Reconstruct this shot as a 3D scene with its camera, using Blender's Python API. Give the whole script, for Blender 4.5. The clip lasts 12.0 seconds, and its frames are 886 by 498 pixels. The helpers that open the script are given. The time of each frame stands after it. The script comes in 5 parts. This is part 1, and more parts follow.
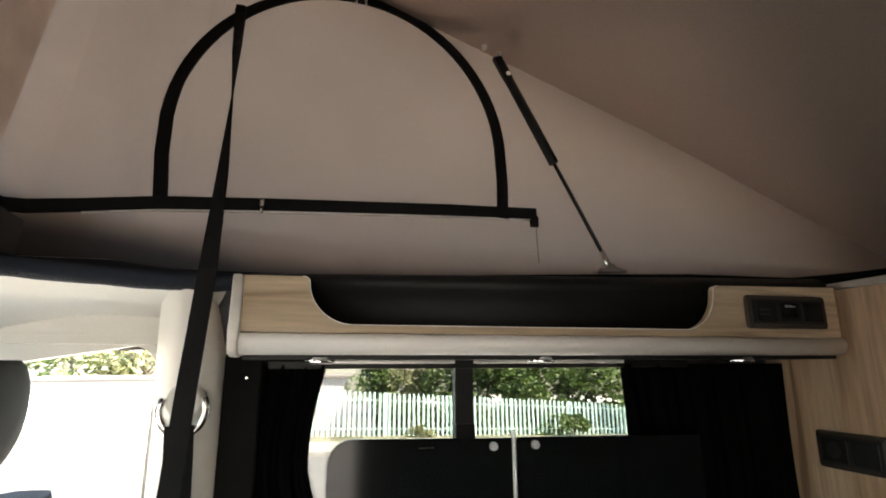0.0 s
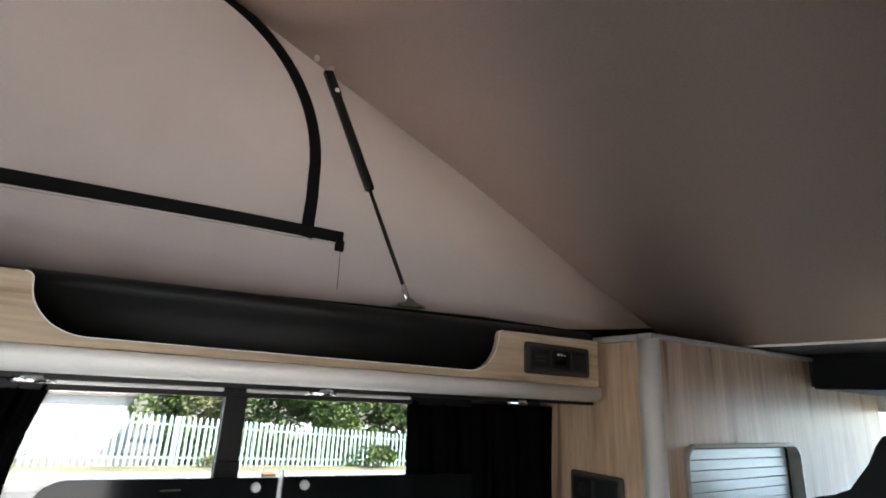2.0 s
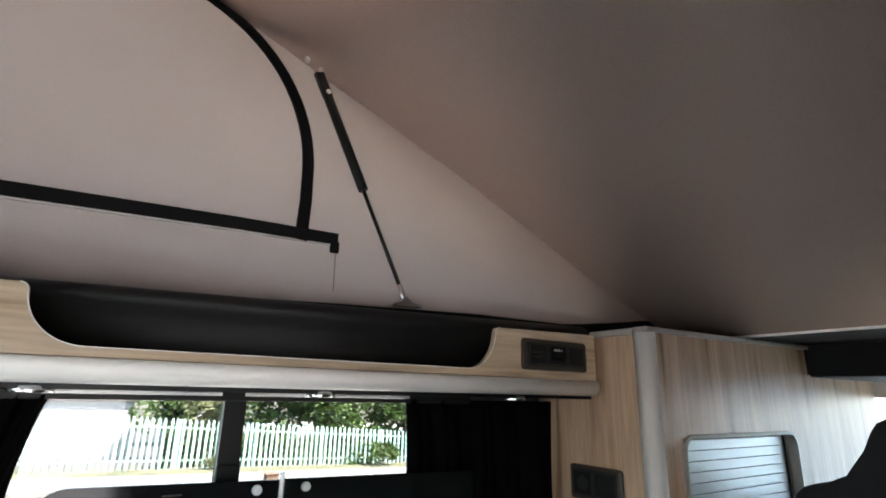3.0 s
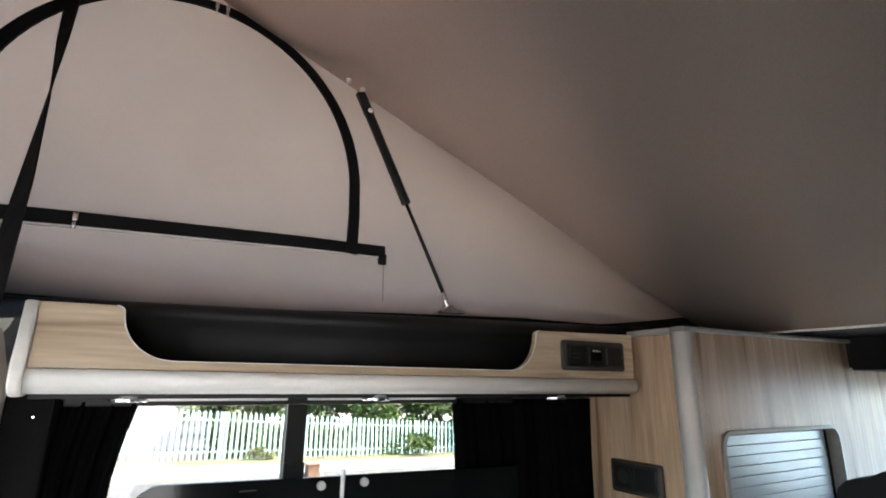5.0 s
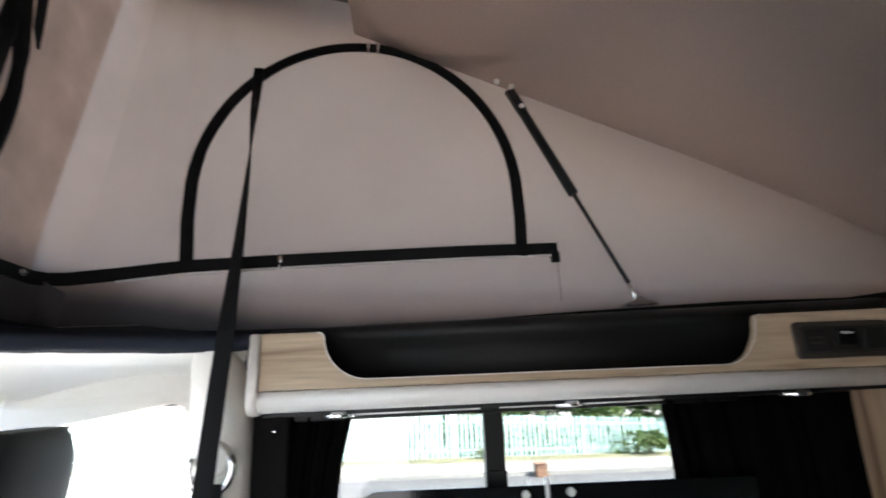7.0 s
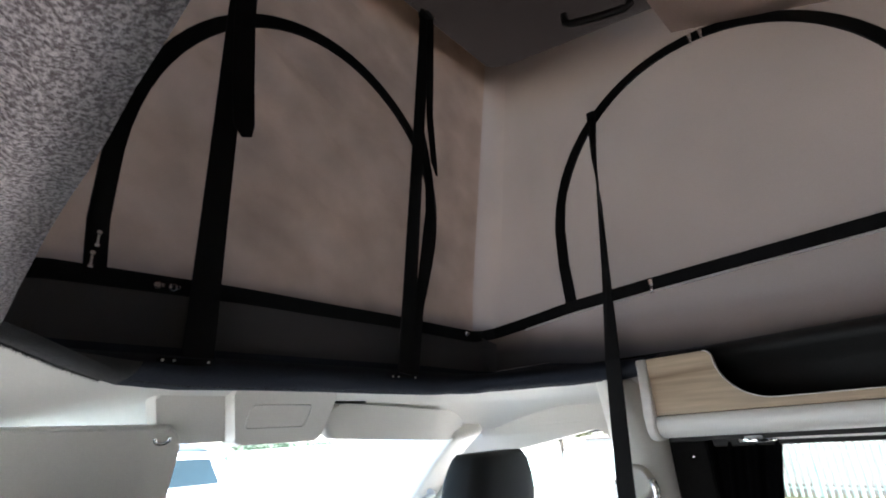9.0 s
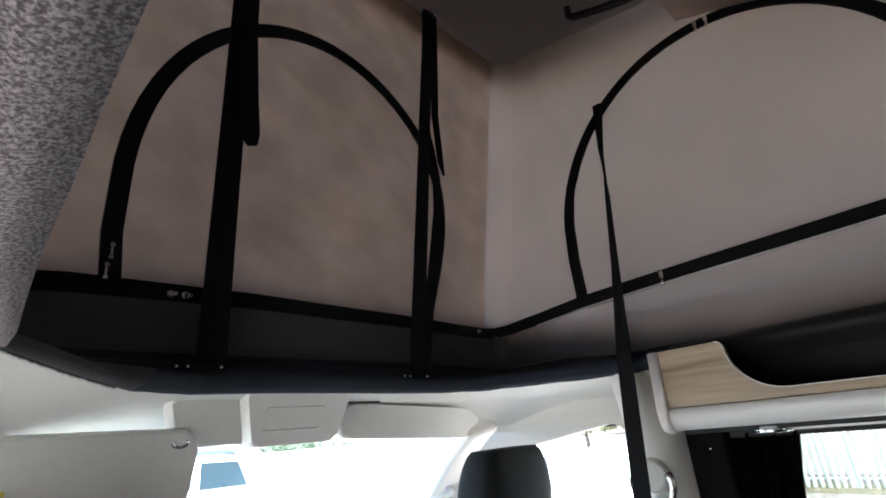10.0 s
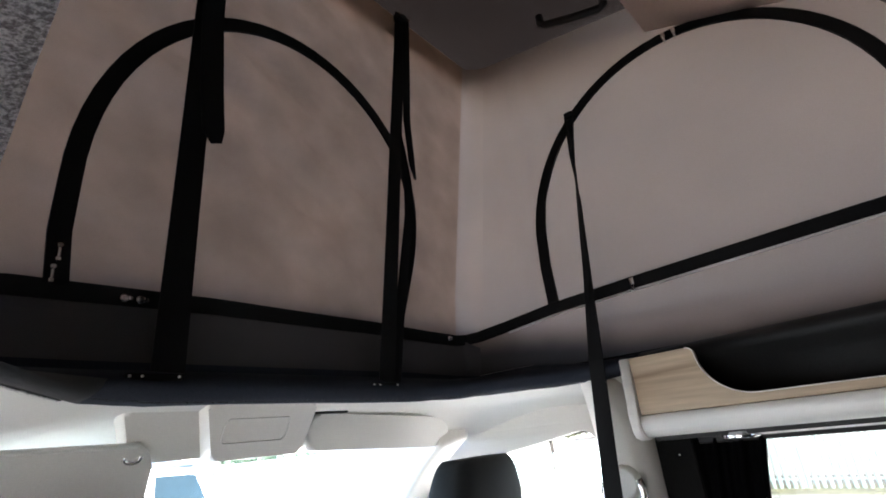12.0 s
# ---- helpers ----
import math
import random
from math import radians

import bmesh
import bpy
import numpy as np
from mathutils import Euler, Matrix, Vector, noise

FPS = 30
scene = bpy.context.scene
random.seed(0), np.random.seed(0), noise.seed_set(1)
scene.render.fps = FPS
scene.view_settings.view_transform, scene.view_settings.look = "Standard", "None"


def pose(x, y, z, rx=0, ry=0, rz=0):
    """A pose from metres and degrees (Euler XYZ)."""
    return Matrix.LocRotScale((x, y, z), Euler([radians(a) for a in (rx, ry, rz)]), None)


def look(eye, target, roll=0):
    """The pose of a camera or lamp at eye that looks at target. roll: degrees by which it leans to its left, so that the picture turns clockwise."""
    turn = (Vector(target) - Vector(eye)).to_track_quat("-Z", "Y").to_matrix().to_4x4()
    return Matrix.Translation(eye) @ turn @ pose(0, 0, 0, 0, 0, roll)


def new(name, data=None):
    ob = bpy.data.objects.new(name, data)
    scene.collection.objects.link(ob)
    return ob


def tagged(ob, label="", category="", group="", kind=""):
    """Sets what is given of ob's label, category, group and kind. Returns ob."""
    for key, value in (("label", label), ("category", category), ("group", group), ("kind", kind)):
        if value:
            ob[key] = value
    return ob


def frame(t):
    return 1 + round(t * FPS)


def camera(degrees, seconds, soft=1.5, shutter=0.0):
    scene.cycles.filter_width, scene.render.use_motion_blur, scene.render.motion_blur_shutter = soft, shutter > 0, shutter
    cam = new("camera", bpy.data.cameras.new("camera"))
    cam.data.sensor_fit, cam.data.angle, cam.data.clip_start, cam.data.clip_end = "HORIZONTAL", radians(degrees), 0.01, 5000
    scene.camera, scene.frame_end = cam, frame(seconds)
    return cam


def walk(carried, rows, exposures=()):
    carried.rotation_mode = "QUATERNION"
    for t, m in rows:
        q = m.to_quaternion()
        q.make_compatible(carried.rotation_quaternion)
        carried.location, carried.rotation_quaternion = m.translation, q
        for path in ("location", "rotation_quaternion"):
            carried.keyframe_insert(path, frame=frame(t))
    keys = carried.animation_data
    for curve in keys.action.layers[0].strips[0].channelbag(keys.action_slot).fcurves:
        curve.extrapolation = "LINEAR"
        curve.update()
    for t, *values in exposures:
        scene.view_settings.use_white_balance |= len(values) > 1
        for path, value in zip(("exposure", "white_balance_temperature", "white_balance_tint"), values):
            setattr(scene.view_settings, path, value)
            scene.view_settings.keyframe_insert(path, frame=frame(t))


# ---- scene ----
cam = camera(82.2, 12.0, 1.8, 0.3)
PATH = [
    (0, (0.144, 0.196, 1.28), (0.602, 2.092, 1.722), -0.2),
    (0.5, (0.128, 0.212, 1.294), (0.73, 2.062, 1.755), 0.8),
    (1, (0.138, 0.23, 1.296), (0.944, 2.002, 1.754), 2.9),
    (1.5, (0.2, 0.193, 1.287), (1.193, 1.835, 1.849), 3.7),
    (2, (0.225, 0.214, 1.291), (1.257, 1.834, 1.849), 2.9),
    (2.5, (0.246, 0.217, 1.299), (1.306, 1.831, 1.822), 2.6),
    (3, (0.226, 0.207, 1.296), (1.27, 1.824, 1.84), 1.4),
    (3.5, (0.199, 0.172, 1.311), (1.229, 1.808, 1.824), 1.5),
    (5.5, (0.165, 0.16, 1.319), (1.088, 1.86, 1.826), 0.0),
    (6, (0.174, 0.165, 1.315), (1.084, 1.874, 1.814), -0.7),
    (6.5, (0.193, 0.159, 1.324), (0.992, 1.926, 1.812), -0.9),
    (7, (0.229, 0.178, 1.332), (0.461, 2.097, 1.846), -2.4),
    (7.5, (0.289, 0.175, 1.333), (0.01, 2.085, 1.855), -1.7),
    (7.7, (0.286, 0.171, 1.335), (-0.164, 2.044, 1.871), -1.8),
    (9.3, (0.346, 0.16, 1.326), (-0.892, 1.567, 2.023), -4.9),
    (9.5, (0.346, 0.159, 1.328), (-0.896, 1.567, 2.017), -5.2),
    (10, (0.361, 0.17, 1.325), (-0.891, 1.571, 2.012), -5.6),
    (10.5, (0.359, 0.177, 1.326), (-0.873, 1.594, 2.015), -6.1),
    (11, (0.353, 0.176, 1.329), (-0.852, 1.612, 2.026), -6.3),
    (11.5, (0.344, 0.176, 1.328), (-0.814, 1.646, 2.033), -6.5),
    (12, (0.34, 0.179, 1.329), (-0.807, 1.66, 2.029), -6.5),
]
walk(cam, [(t, look(eye, target, roll)) for t, eye, target, roll in PATH],
     [(0.0, 3.5, 7900, 11), (1.0, 3.85, 7400, 11), (1.5, 3.9, 7000, 11), (2.5, 3.9, 6750, 11), (3.5, 4.15, 6700, 11), (5.5, 4.15, 6800, 11), (6.9, 4.0, 6550, 11), (7.5, 3.72, 6450, 10), (9.5, 3.3, 6450, 10), (12.0, 3.52, 6500, 12)])

# ---- world and light ----
world = bpy.data.worlds.new("sky")
scene.world = world
world.use_nodes = True
wn = world.node_tree
sky = wn.nodes.new("ShaderNodeTexSky")
sky.sky_type = "NISHITA"
sky.sun_disc = False
SUN_EL, SUN_AZ = radians(54), radians(130)
sky.sun_elevation, sky.sun_rotation = SUN_EL, SUN_AZ
sky.air_density, sky.dust_density = 1.0, 1.5
wn.nodes["Background"].inputs["Strength"].default_value = 0.15
wn.links.new(sky.outputs["Color"], wn.nodes["Background"].inputs["Color"])
sun = new("sun", bpy.data.lights.new("sun", "SUN"))
sun.data.energy, sun.data.angle, sun.data.color = 4.8, radians(0.6), (1.0, 0.97, 0.92)
SUN_DIR = Vector((math.sin(SUN_AZ) * math.cos(SUN_EL), math.cos(SUN_AZ) * math.cos(SUN_EL), math.sin(SUN_EL)))
sun.matrix_world = look(SUN_DIR * 40, (0, 0, 0))


# ---- materials ----
from mathutils import noise

def material(name, base, rough=0.6, metal=0.0, coarse=0.0, fine=0.0, scale=4.0, fine_scale=120.0, bump=0.0, bump_scale=200.0,
             coat=0.0, stretch=(1, 1, 1), translucent=0.0, spec=0.5):
    """A principled surface whose colour varies at two scales, with fine relief."""
    m = bpy.data.materials.new(name)
    m.use_nodes = True
    nt = m.node_tree
    b = nt.nodes["Principled BSDF"]
    b.inputs["Roughness"].default_value = rough
    b.inputs["Metallic"].default_value = metal
    b.inputs["Coat Weight"].default_value = coat
    b.inputs["Specular IOR Level"].default_value = spec
    tc = nt.nodes.new("ShaderNodeTexCoord")
    mp = nt.nodes.new("ShaderNodeMapping")
    mp.inputs["Scale"].default_value = stretch
    nt.links.new(tc.outputs["Object"], mp.inputs["Vector"])
    colour = None
    for amount, size, detail in ((coarse, scale, 3.0), (fine, fine_scale, 2.0)):
        if amount <= 0:
            continue
        n = nt.nodes.new("ShaderNodeTexNoise")
        n.inputs["Scale"].default_value, n.inputs["Detail"].default_value = size, detail
        nt.links.new(mp.outputs["Vector"], n.inputs["Vector"])
        r = nt.nodes.new("ShaderNodeMapRange")
        r.inputs["From Min"].default_value, r.inputs["From Max"].default_value = 0.3, 0.7
        r.inputs["To Min"].default_value, r.inputs["To Max"].default_value = 1 - amount, 1 + amount
        nt.links.new(n.outputs["Fac"], r.inputs["Value"])
        mix = nt.nodes.new("ShaderNodeVectorMath")
        mix.operation = "MULTIPLY" if colour else "SCALE"
        if colour is None:
            mix.inputs[0].default_value = base
            nt.links.new(r.outputs["Result"], mix.inputs["Scale"])
        else:
            nt.links.new(colour, mix.inputs[0])
            nt.links.new(r.outputs["Result"], mix.inputs[1])
        colour = mix.outputs["Vector"]
    if colour:
        nt.links.new(colour, b.inputs["Base Color"])
    else:
        b.inputs["Base Color"].default_value = (*base, 1)
    if bump > 0:
        n = nt.nodes.new("ShaderNodeTexNoise")
        n.inputs["Scale"].default_value, n.inputs["Detail"].default_value = bump_scale, 3.0
        nt.links.new(mp.outputs["Vector"], n.inputs["Vector"])
        bp = nt.nodes.new("ShaderNodeBump")
        bp.inputs["Strength"].default_value, bp.inputs["Distance"].default_value = bump, 0.002
        nt.links.new(n.outputs["Fac"], bp.inputs["Height"])
        nt.links.new(bp.outputs["Normal"], b.inputs["Normal"])
    if translucent > 0:
        t = nt.nodes.new("ShaderNodeBsdfTranslucent")
        if colour:
            nt.links.new(colour, t.inputs["Color"])
        else:
            t.inputs["Color"].default_value = (*base, 1)
        mx = nt.nodes.new("ShaderNodeMixShader")
        mx.inputs[0].default_value = translucent
        nt.links.new(b.outputs[0], mx.inputs[1])
        nt.links.new(t.outputs[0], mx.inputs[2])
        nt.links.new(mx.outputs[0], nt.nodes["Material Output"].inputs["Surface"])
    return m


def wood(name, axis, seed, hue=(1.0, 1.0, 1.0), grain=1.0):
    """Pale striped laminate; axis: the way of the grain."""
    m = bpy.data.materials.new(name)
    m.use_nodes = True
    nt = m.node_tree
    b = nt.nodes["Principled BSDF"]
    tc = nt.nodes.new("ShaderNodeTexCoord")
    mp = nt.nodes.new("ShaderNodeMapping")
    mp.inputs["Location"].default_value = (seed, seed * 0.7, seed * 1.3)
    mp.inputs["Scale"].default_value = [1.0 if "xyz"[i] == axis else 16.0 for i in range(3)]
    nt.links.new(tc.outputs["Object"], mp.inputs["Vector"])
    broad = nt.nodes.new("ShaderNodeTexNoise")
    broad.inputs["Scale"].default_value, broad.inputs["Detail"].default_value, broad.inputs["Distortion"].default_value = 1.3, 3.0, 0.6
    fine = nt.nodes.new("ShaderNodeTexNoise")
    fine.inputs["Scale"].default_value, fine.inputs["Detail"].default_value = 7.0, 4.0
    for n in (broad, fine):
        nt.links.new(mp.outputs["Vector"], n.inputs["Vector"])
    ramp = nt.nodes.new("ShaderNodeValToRGB")
    e = ramp.color_ramp.elements
    e[0].position, e[0].color = 0.33, (0.215, 0.145, 0.09, 1)
    e[1].position, e[1].color = 0.70, (0.57, 0.465, 0.335, 1)
    k = e.new(0.42)
    k.color = (0.44, 0.335, 0.225, 1)
    k = e.new(0.55)
    k.color = (0.52, 0.41, 0.285, 1)
    nt.links.new(broad.outputs["Fac"], ramp.inputs["Fac"])
    r = nt.nodes.new("ShaderNodeMapRange")
    r.inputs["From Min"].default_value, r.inputs["From Max"].default_value = 0.3, 0.7
    r.inputs["To Min"].default_value, r.inputs["To Max"].default_value = 1 - 0.24 * grain, 1 + 0.10 * grain
    nt.links.new(fine.outputs["Fac"], r.inputs["Value"])
    mul = nt.nodes.new("ShaderNodeVectorMath")
    mul.operation = "SCALE"
    nt.links.new(ramp.outputs["Color"], mul.inputs[0])
    nt.links.new(r.outputs["Result"], mul.inputs["Scale"])
    tone = nt.nodes.new("ShaderNodeVectorMath")
    tone.operation = "MULTIPLY"
    tone.inputs[1].default_value = hue
    nt.links.new(mul.outputs["Vector"], tone.inputs[0])
    nt.links.new(tone.outputs["Vector"], b.inputs["Base Color"])
    b.inputs["Roughness"].default_value = 0.33
    bp = nt.nodes.new("ShaderNodeBump")
    bp.inputs["Strength"].default_value, bp.inputs["Distance"].default_value = 0.08, 0.001
    nt.links.new(fine.outputs["Fac"], bp.inputs["Height"])
    nt.links.new(bp.outputs["Normal"], b.inputs["Normal"])
    return m


def clear(name, tint=(1, 1, 1), rough=0.0):
    """Thin clear or tinted pane: lets light straight through, with a faint gloss."""
    m = bpy.data.materials.new(name)
    m.use_nodes = True
    nt = m.node_tree
    tr = nt.nodes.new("ShaderNodeBsdfTransparent")
    tr.inputs["Color"].default_value = (*tint, 1)
    gl = nt.nodes.new("ShaderNodeBsdfGlossy")
    gl.inputs["Roughness"].default_value = rough
    mx = nt.nodes.new("ShaderNodeMixShader")
    mx.inputs[0].default_value = 0.05
    nt.links.new(tr.outputs[0], mx.inputs[1])
    nt.links.new(gl.outputs[0], mx.inputs[2])
    nt.links.new(mx.outputs[0], nt.nodes["Material Output"].inputs["Surface"])
    return m


def mottled(name, dark, light, rough=0.95, nap=(1, 1, 1)):
    """Needle-felt carpet: flecks of light and dark fibre."""
    m = bpy.data.materials.new(name)
    m.use_nodes = True
    nt = m.node_tree
    b = nt.nodes["Principled BSDF"]
    tc = nt.nodes.new("ShaderNodeTexCoord")
    n1 = nt.nodes.new("ShaderNodeTexNoise")
    n1.inputs["Scale"].default_value, n1.inputs["Detail"].default_value, n1.inputs["Roughness"].default_value = 950.0, 3.0, 0.7
    n2 = nt.nodes.new("ShaderNodeTexNoise")
    n2.inputs["Scale"].default_value, n2.inputs["Detail"].default_value = 640.0, 2.0
    add = nt.nodes.new("ShaderNodeMath")
    add.operation = "ADD"
    mp = nt.nodes.new("ShaderNodeMapping")
    mp.inputs["Scale"].default_value = nap
    nt.links.new(tc.outputs["Object"], mp.inputs["Vector"])
    for n, i in ((n1, 0), (n2, 1)):
        nt.links.new(mp.outputs["Vector"], n.inputs["Vector"])
        nt.links.new(n.outputs["Fac"], add.inputs[i])
    ramp = nt.nodes.new("ShaderNodeValToRGB")
    e = ramp.color_ramp.elements
    e[0].position, e[0].color = 0.44, (*dark, 1)
    e[1].position, e[1].color = 0.58, (*light, 1)
    half = nt.nodes.new("ShaderNodeMath")
    half.operation = "MULTIPLY"
    half.inputs[1].default_value = 0.5
    nt.links.new(add.outputs[0], half.inputs[0])
    nt.links.new(half.outputs[0], ramp.inputs["Fac"])
    nt.links.new(ramp.outputs["Color"], b.inputs["Base Color"])
    b.inputs["Roughness"].default_value = rough
    b.inputs["Specular IOR Level"].default_value = 0.1
    b.inputs["Sheen Weight"].default_value = 0.2
    bp = nt.nodes.new("ShaderNodeBump")
    bp.inputs["Strength"].default_value, bp.inputs["Distance"].default_value = 0.9, 0.003
    nt.links.new(half.outputs[0], bp.inputs["Height"])
    nt.links.new(bp.outputs["Normal"], b.inputs["Normal"])
    return m


M_BOARD = material("board_laminate", (0.56, 0.455, 0.40), 0.37, metal=0.62, coarse=0.04, fine=0.05, scale=1.5, fine_scale=260, bump=0.08, bump_scale=420, coat=0.1)
M_TENT = material("tent_fabric", (0.40, 0.315, 0.268), 0.85, coarse=0.05, fine=0.03, scale=3, fine_scale=500, bump=0.25, bump_scale=16, translucent=0.105, spec=0.2)


def foot_shade(m):
    """Shade painted dark grey at the cloth's foot; fades unevenly upwards, narrows towards the rear."""
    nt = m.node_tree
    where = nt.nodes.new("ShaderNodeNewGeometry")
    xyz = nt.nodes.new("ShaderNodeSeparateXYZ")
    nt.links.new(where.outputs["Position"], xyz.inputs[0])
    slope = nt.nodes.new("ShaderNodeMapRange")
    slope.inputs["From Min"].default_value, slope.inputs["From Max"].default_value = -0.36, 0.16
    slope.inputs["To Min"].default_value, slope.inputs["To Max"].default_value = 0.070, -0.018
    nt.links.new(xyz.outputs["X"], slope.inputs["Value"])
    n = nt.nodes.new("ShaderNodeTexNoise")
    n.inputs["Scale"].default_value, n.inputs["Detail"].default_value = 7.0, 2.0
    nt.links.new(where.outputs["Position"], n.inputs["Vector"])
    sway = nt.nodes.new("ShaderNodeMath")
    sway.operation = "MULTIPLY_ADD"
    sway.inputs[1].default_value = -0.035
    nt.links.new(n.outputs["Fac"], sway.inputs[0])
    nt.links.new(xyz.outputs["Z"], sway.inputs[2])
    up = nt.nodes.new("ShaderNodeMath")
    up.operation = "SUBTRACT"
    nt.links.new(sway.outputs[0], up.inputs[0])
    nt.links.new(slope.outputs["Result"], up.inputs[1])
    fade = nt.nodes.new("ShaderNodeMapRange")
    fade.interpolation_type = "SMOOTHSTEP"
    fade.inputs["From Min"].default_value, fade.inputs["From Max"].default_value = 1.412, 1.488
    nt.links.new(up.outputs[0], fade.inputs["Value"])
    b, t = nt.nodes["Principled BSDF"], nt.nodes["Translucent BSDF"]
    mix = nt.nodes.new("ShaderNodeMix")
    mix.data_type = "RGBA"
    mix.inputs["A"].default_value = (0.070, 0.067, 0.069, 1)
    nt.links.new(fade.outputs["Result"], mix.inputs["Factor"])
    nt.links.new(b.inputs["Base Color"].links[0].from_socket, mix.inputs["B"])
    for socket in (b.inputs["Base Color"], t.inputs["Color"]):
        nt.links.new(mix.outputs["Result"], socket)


foot_shade(M_TENT)
# front and door side: copies of tent_fabric, dimmed to stand for shade
M_TENTFRONT_SHADED = material("tent_front_shaded", (0.402, 0.276, 0.206), 0.85, coarse=0.17, fine=0.03, scale=8, fine_scale=500, bump=0.7, bump_scale=12, translucent=0.064, spec=0.2)
M_TENTDIM = material("tent_dimmed_fabric", (0.40, 0.315, 0.268), 0.85, coarse=0.05, fine=0.03, scale=3, fine_scale=500, bump=0.25, bump_scale=16, translucent=0.02, spec=0.2)
# Paler copy of the cloth: the highlight on the rounded corner is painted in.
M_TENTCORNER_LIT = material("tent_corner_lit", (0.425, 0.332, 0.28), 0.85, coarse=0.06, fine=0.03, scale=5, fine_scale=500, bump=0.3, bump_scale=16, translucent=0.105, spec=0.2)
foot_shade(M_TENTCORNER_LIT)
M_PIPING = material("pale_cloth_piping", (0.66, 0.62, 0.58), 0.7, fine=0.05, fine_scale=600, translucent=0.2)
M_SKIRT = material("grey_tent_skirt", (0.080, 0.077, 0.079), 0.85, coarse=0.1, fine=0.05, scale=5, fine_scale=500, bump=0.25, bump_scale=20, spec=0.2)
M_BLACKLINER = material("black_pillar_lining", (0.008, 0.008, 0.008), 0.9, coarse=0.15, fine=0.15, fine_scale=300, bump=0.3, spec=0.15)
M_BROWNBOX = material("brown_timber", (0.16, 0.085, 0.05), 0.8, coarse=0.15, fine=0.2, fine_scale=20)
M_TAPE = material("black_tape", (0.010, 0.010, 0.0105), 0.8, coarse=0.15, fine=0.2, fine_scale=700, bump=0.3, bump_scale=900, spec=0.15)
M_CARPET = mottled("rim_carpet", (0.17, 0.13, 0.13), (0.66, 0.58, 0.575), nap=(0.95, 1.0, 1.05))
# Two darker copies of the rim carpet, with shade painted into their colour.
M_RIMSHADED = mottled("shaded_rim_carpet", (0.007, 0.007, 0.008), (0.026, 0.026, 0.027))
M_SHADED_NAVY = material("shaded_navy_felt", (0.025, 0.030, 0.042), 0.9, coarse=0.12, fine=0.12, scale=6, fine_scale=420, bump=0.25, bump_scale=380, spec=0.2)
M_LINING = mottled("dark_lining_carpet", (0.008, 0.008, 0.009), (0.028, 0.027, 0.028))
M_LIDCARPET = mottled("roof_lid_carpet", (0.015, 0.010, 0.008), (0.036, 0.026, 0.021))
M_BLACKVINYL = material("black_vinyl", (0.011, 0.0108, 0.0108), 0.55, coarse=0.2, fine=0.15, fine_scale=300, bump=0.3, bump_scale=350, spec=0.3)
M_WOOD_H = wood("laminate_lengthways", "x", 3.1, (1.14, 1.12, 1.10))
M_WOOD_V = wood("laminate_upright", "z", 7.7, (0.93, 0.80, 0.745), 1.1)
M_ALU = material("satin_aluminium", (0.84, 0.81, 0.76), 0.5, metal=0.1, coarse=0.03, fine=0.06, fine_scale=60, stretch=(0.05, 1, 1), bump=0.03, bump_scale=300)
M_ALU_V = material("satin_aluminium_post", (0.82, 0.81, 0.79), 0.34, metal=0.35, coarse=0.03, fine=0.05, fine_scale=60, stretch=(1, 1, 0.05))
M_ALU_DULL = material("dull_grey_aluminium", (0.40, 0.38, 0.36), 0.42, metal=0.3, coarse=0.04, fine=0.06, fine_scale=80)
M_CHROME = material("chrome", (0.80, 0.80, 0.80), 0.18, metal=1.0, fine=0.03, fine_scale=90)
M_PANEL = material("switch_panel_plastic", (0.014, 0.013, 0.012), 0.35, fine=0.1, fine_scale=300, coarse=0.1)
M_BEZEL = material("panel_bezel", (0.055, 0.044, 0.036), 0.3, metal=0.2, fine=0.06, fine_scale=200)
M_DARKPLASTIC = material("dark_plastic", (0.010, 0.010, 0.010), 0.45, coarse=0.1, fine=0.1, fine_scale=300, bump=0.1, spec=0.3)
M_GLASSLID = material("black_glass_lid", (0.006, 0.007, 0.007), 0.10, coarse=0.1, scale=6, spec=0.4)
M_CREAM = material("cream_headliner", (0.86, 0.84, 0.78), 0.8, coarse=0.03, fine=0.04, scale=2, fine_scale=600, bump=0.15, bump_scale=700)
M_CREAMPLASTIC = material("cream_plastic", (0.78, 0.75, 0.69), 0.45, coarse=0.03, fine=0.03, scale=3, fine_scale=400, bump=0.08, bump_scale=500)
M_VISOR = material("visor_vinyl", (0.78, 0.76, 0.71), 0.6, coarse=0.04, fine=0.03, scale=4, fine_scale=500, bump=0.12, bump_scale=450)
M_CURTAIN = material("black_curtain", (0.0055, 0.0055, 0.006), 0.95, coarse=0.25, fine=0.2, scale=8, fine_scale=500, bump=0.3, bump_scale=600, spec=0.05)
M_SEAT = material("seat_fabric", (0.008, 0.009, 0.010), 0.8, coarse=0.2, fine=0.25, scale=12, fine_scale=500, bump=0.3, bump_scale=600, spec=0.3)
M_SLAT = material("silver_slat", (0.50, 0.56, 0.60), 0.35, metal=0.3, coarse=0.04, fine=0.04, fine_scale=200)
M_FLOOR = material("grey_vinyl_floor", (0.075, 0.075, 0.078), 0.5, coarse=0.15, fine=0.15, fine_scale=90, bump=0.1)
M_WALLLINER = material("grey_wall_lining", (0.11, 0.105, 0.105), 0.9, coarse=0.1, fine=0.15, fine_scale=300, bump=0.3)
M_PAINT = material("white_van_paint", (0.75, 0.75, 0.74), 0.3, coarse=0.02, coat=0.5, fine=0.01)
M_GLASS = clear("clear_glass")
M_TINTED = clear("tinted_glass", (0.52, 0.53, 0.52))
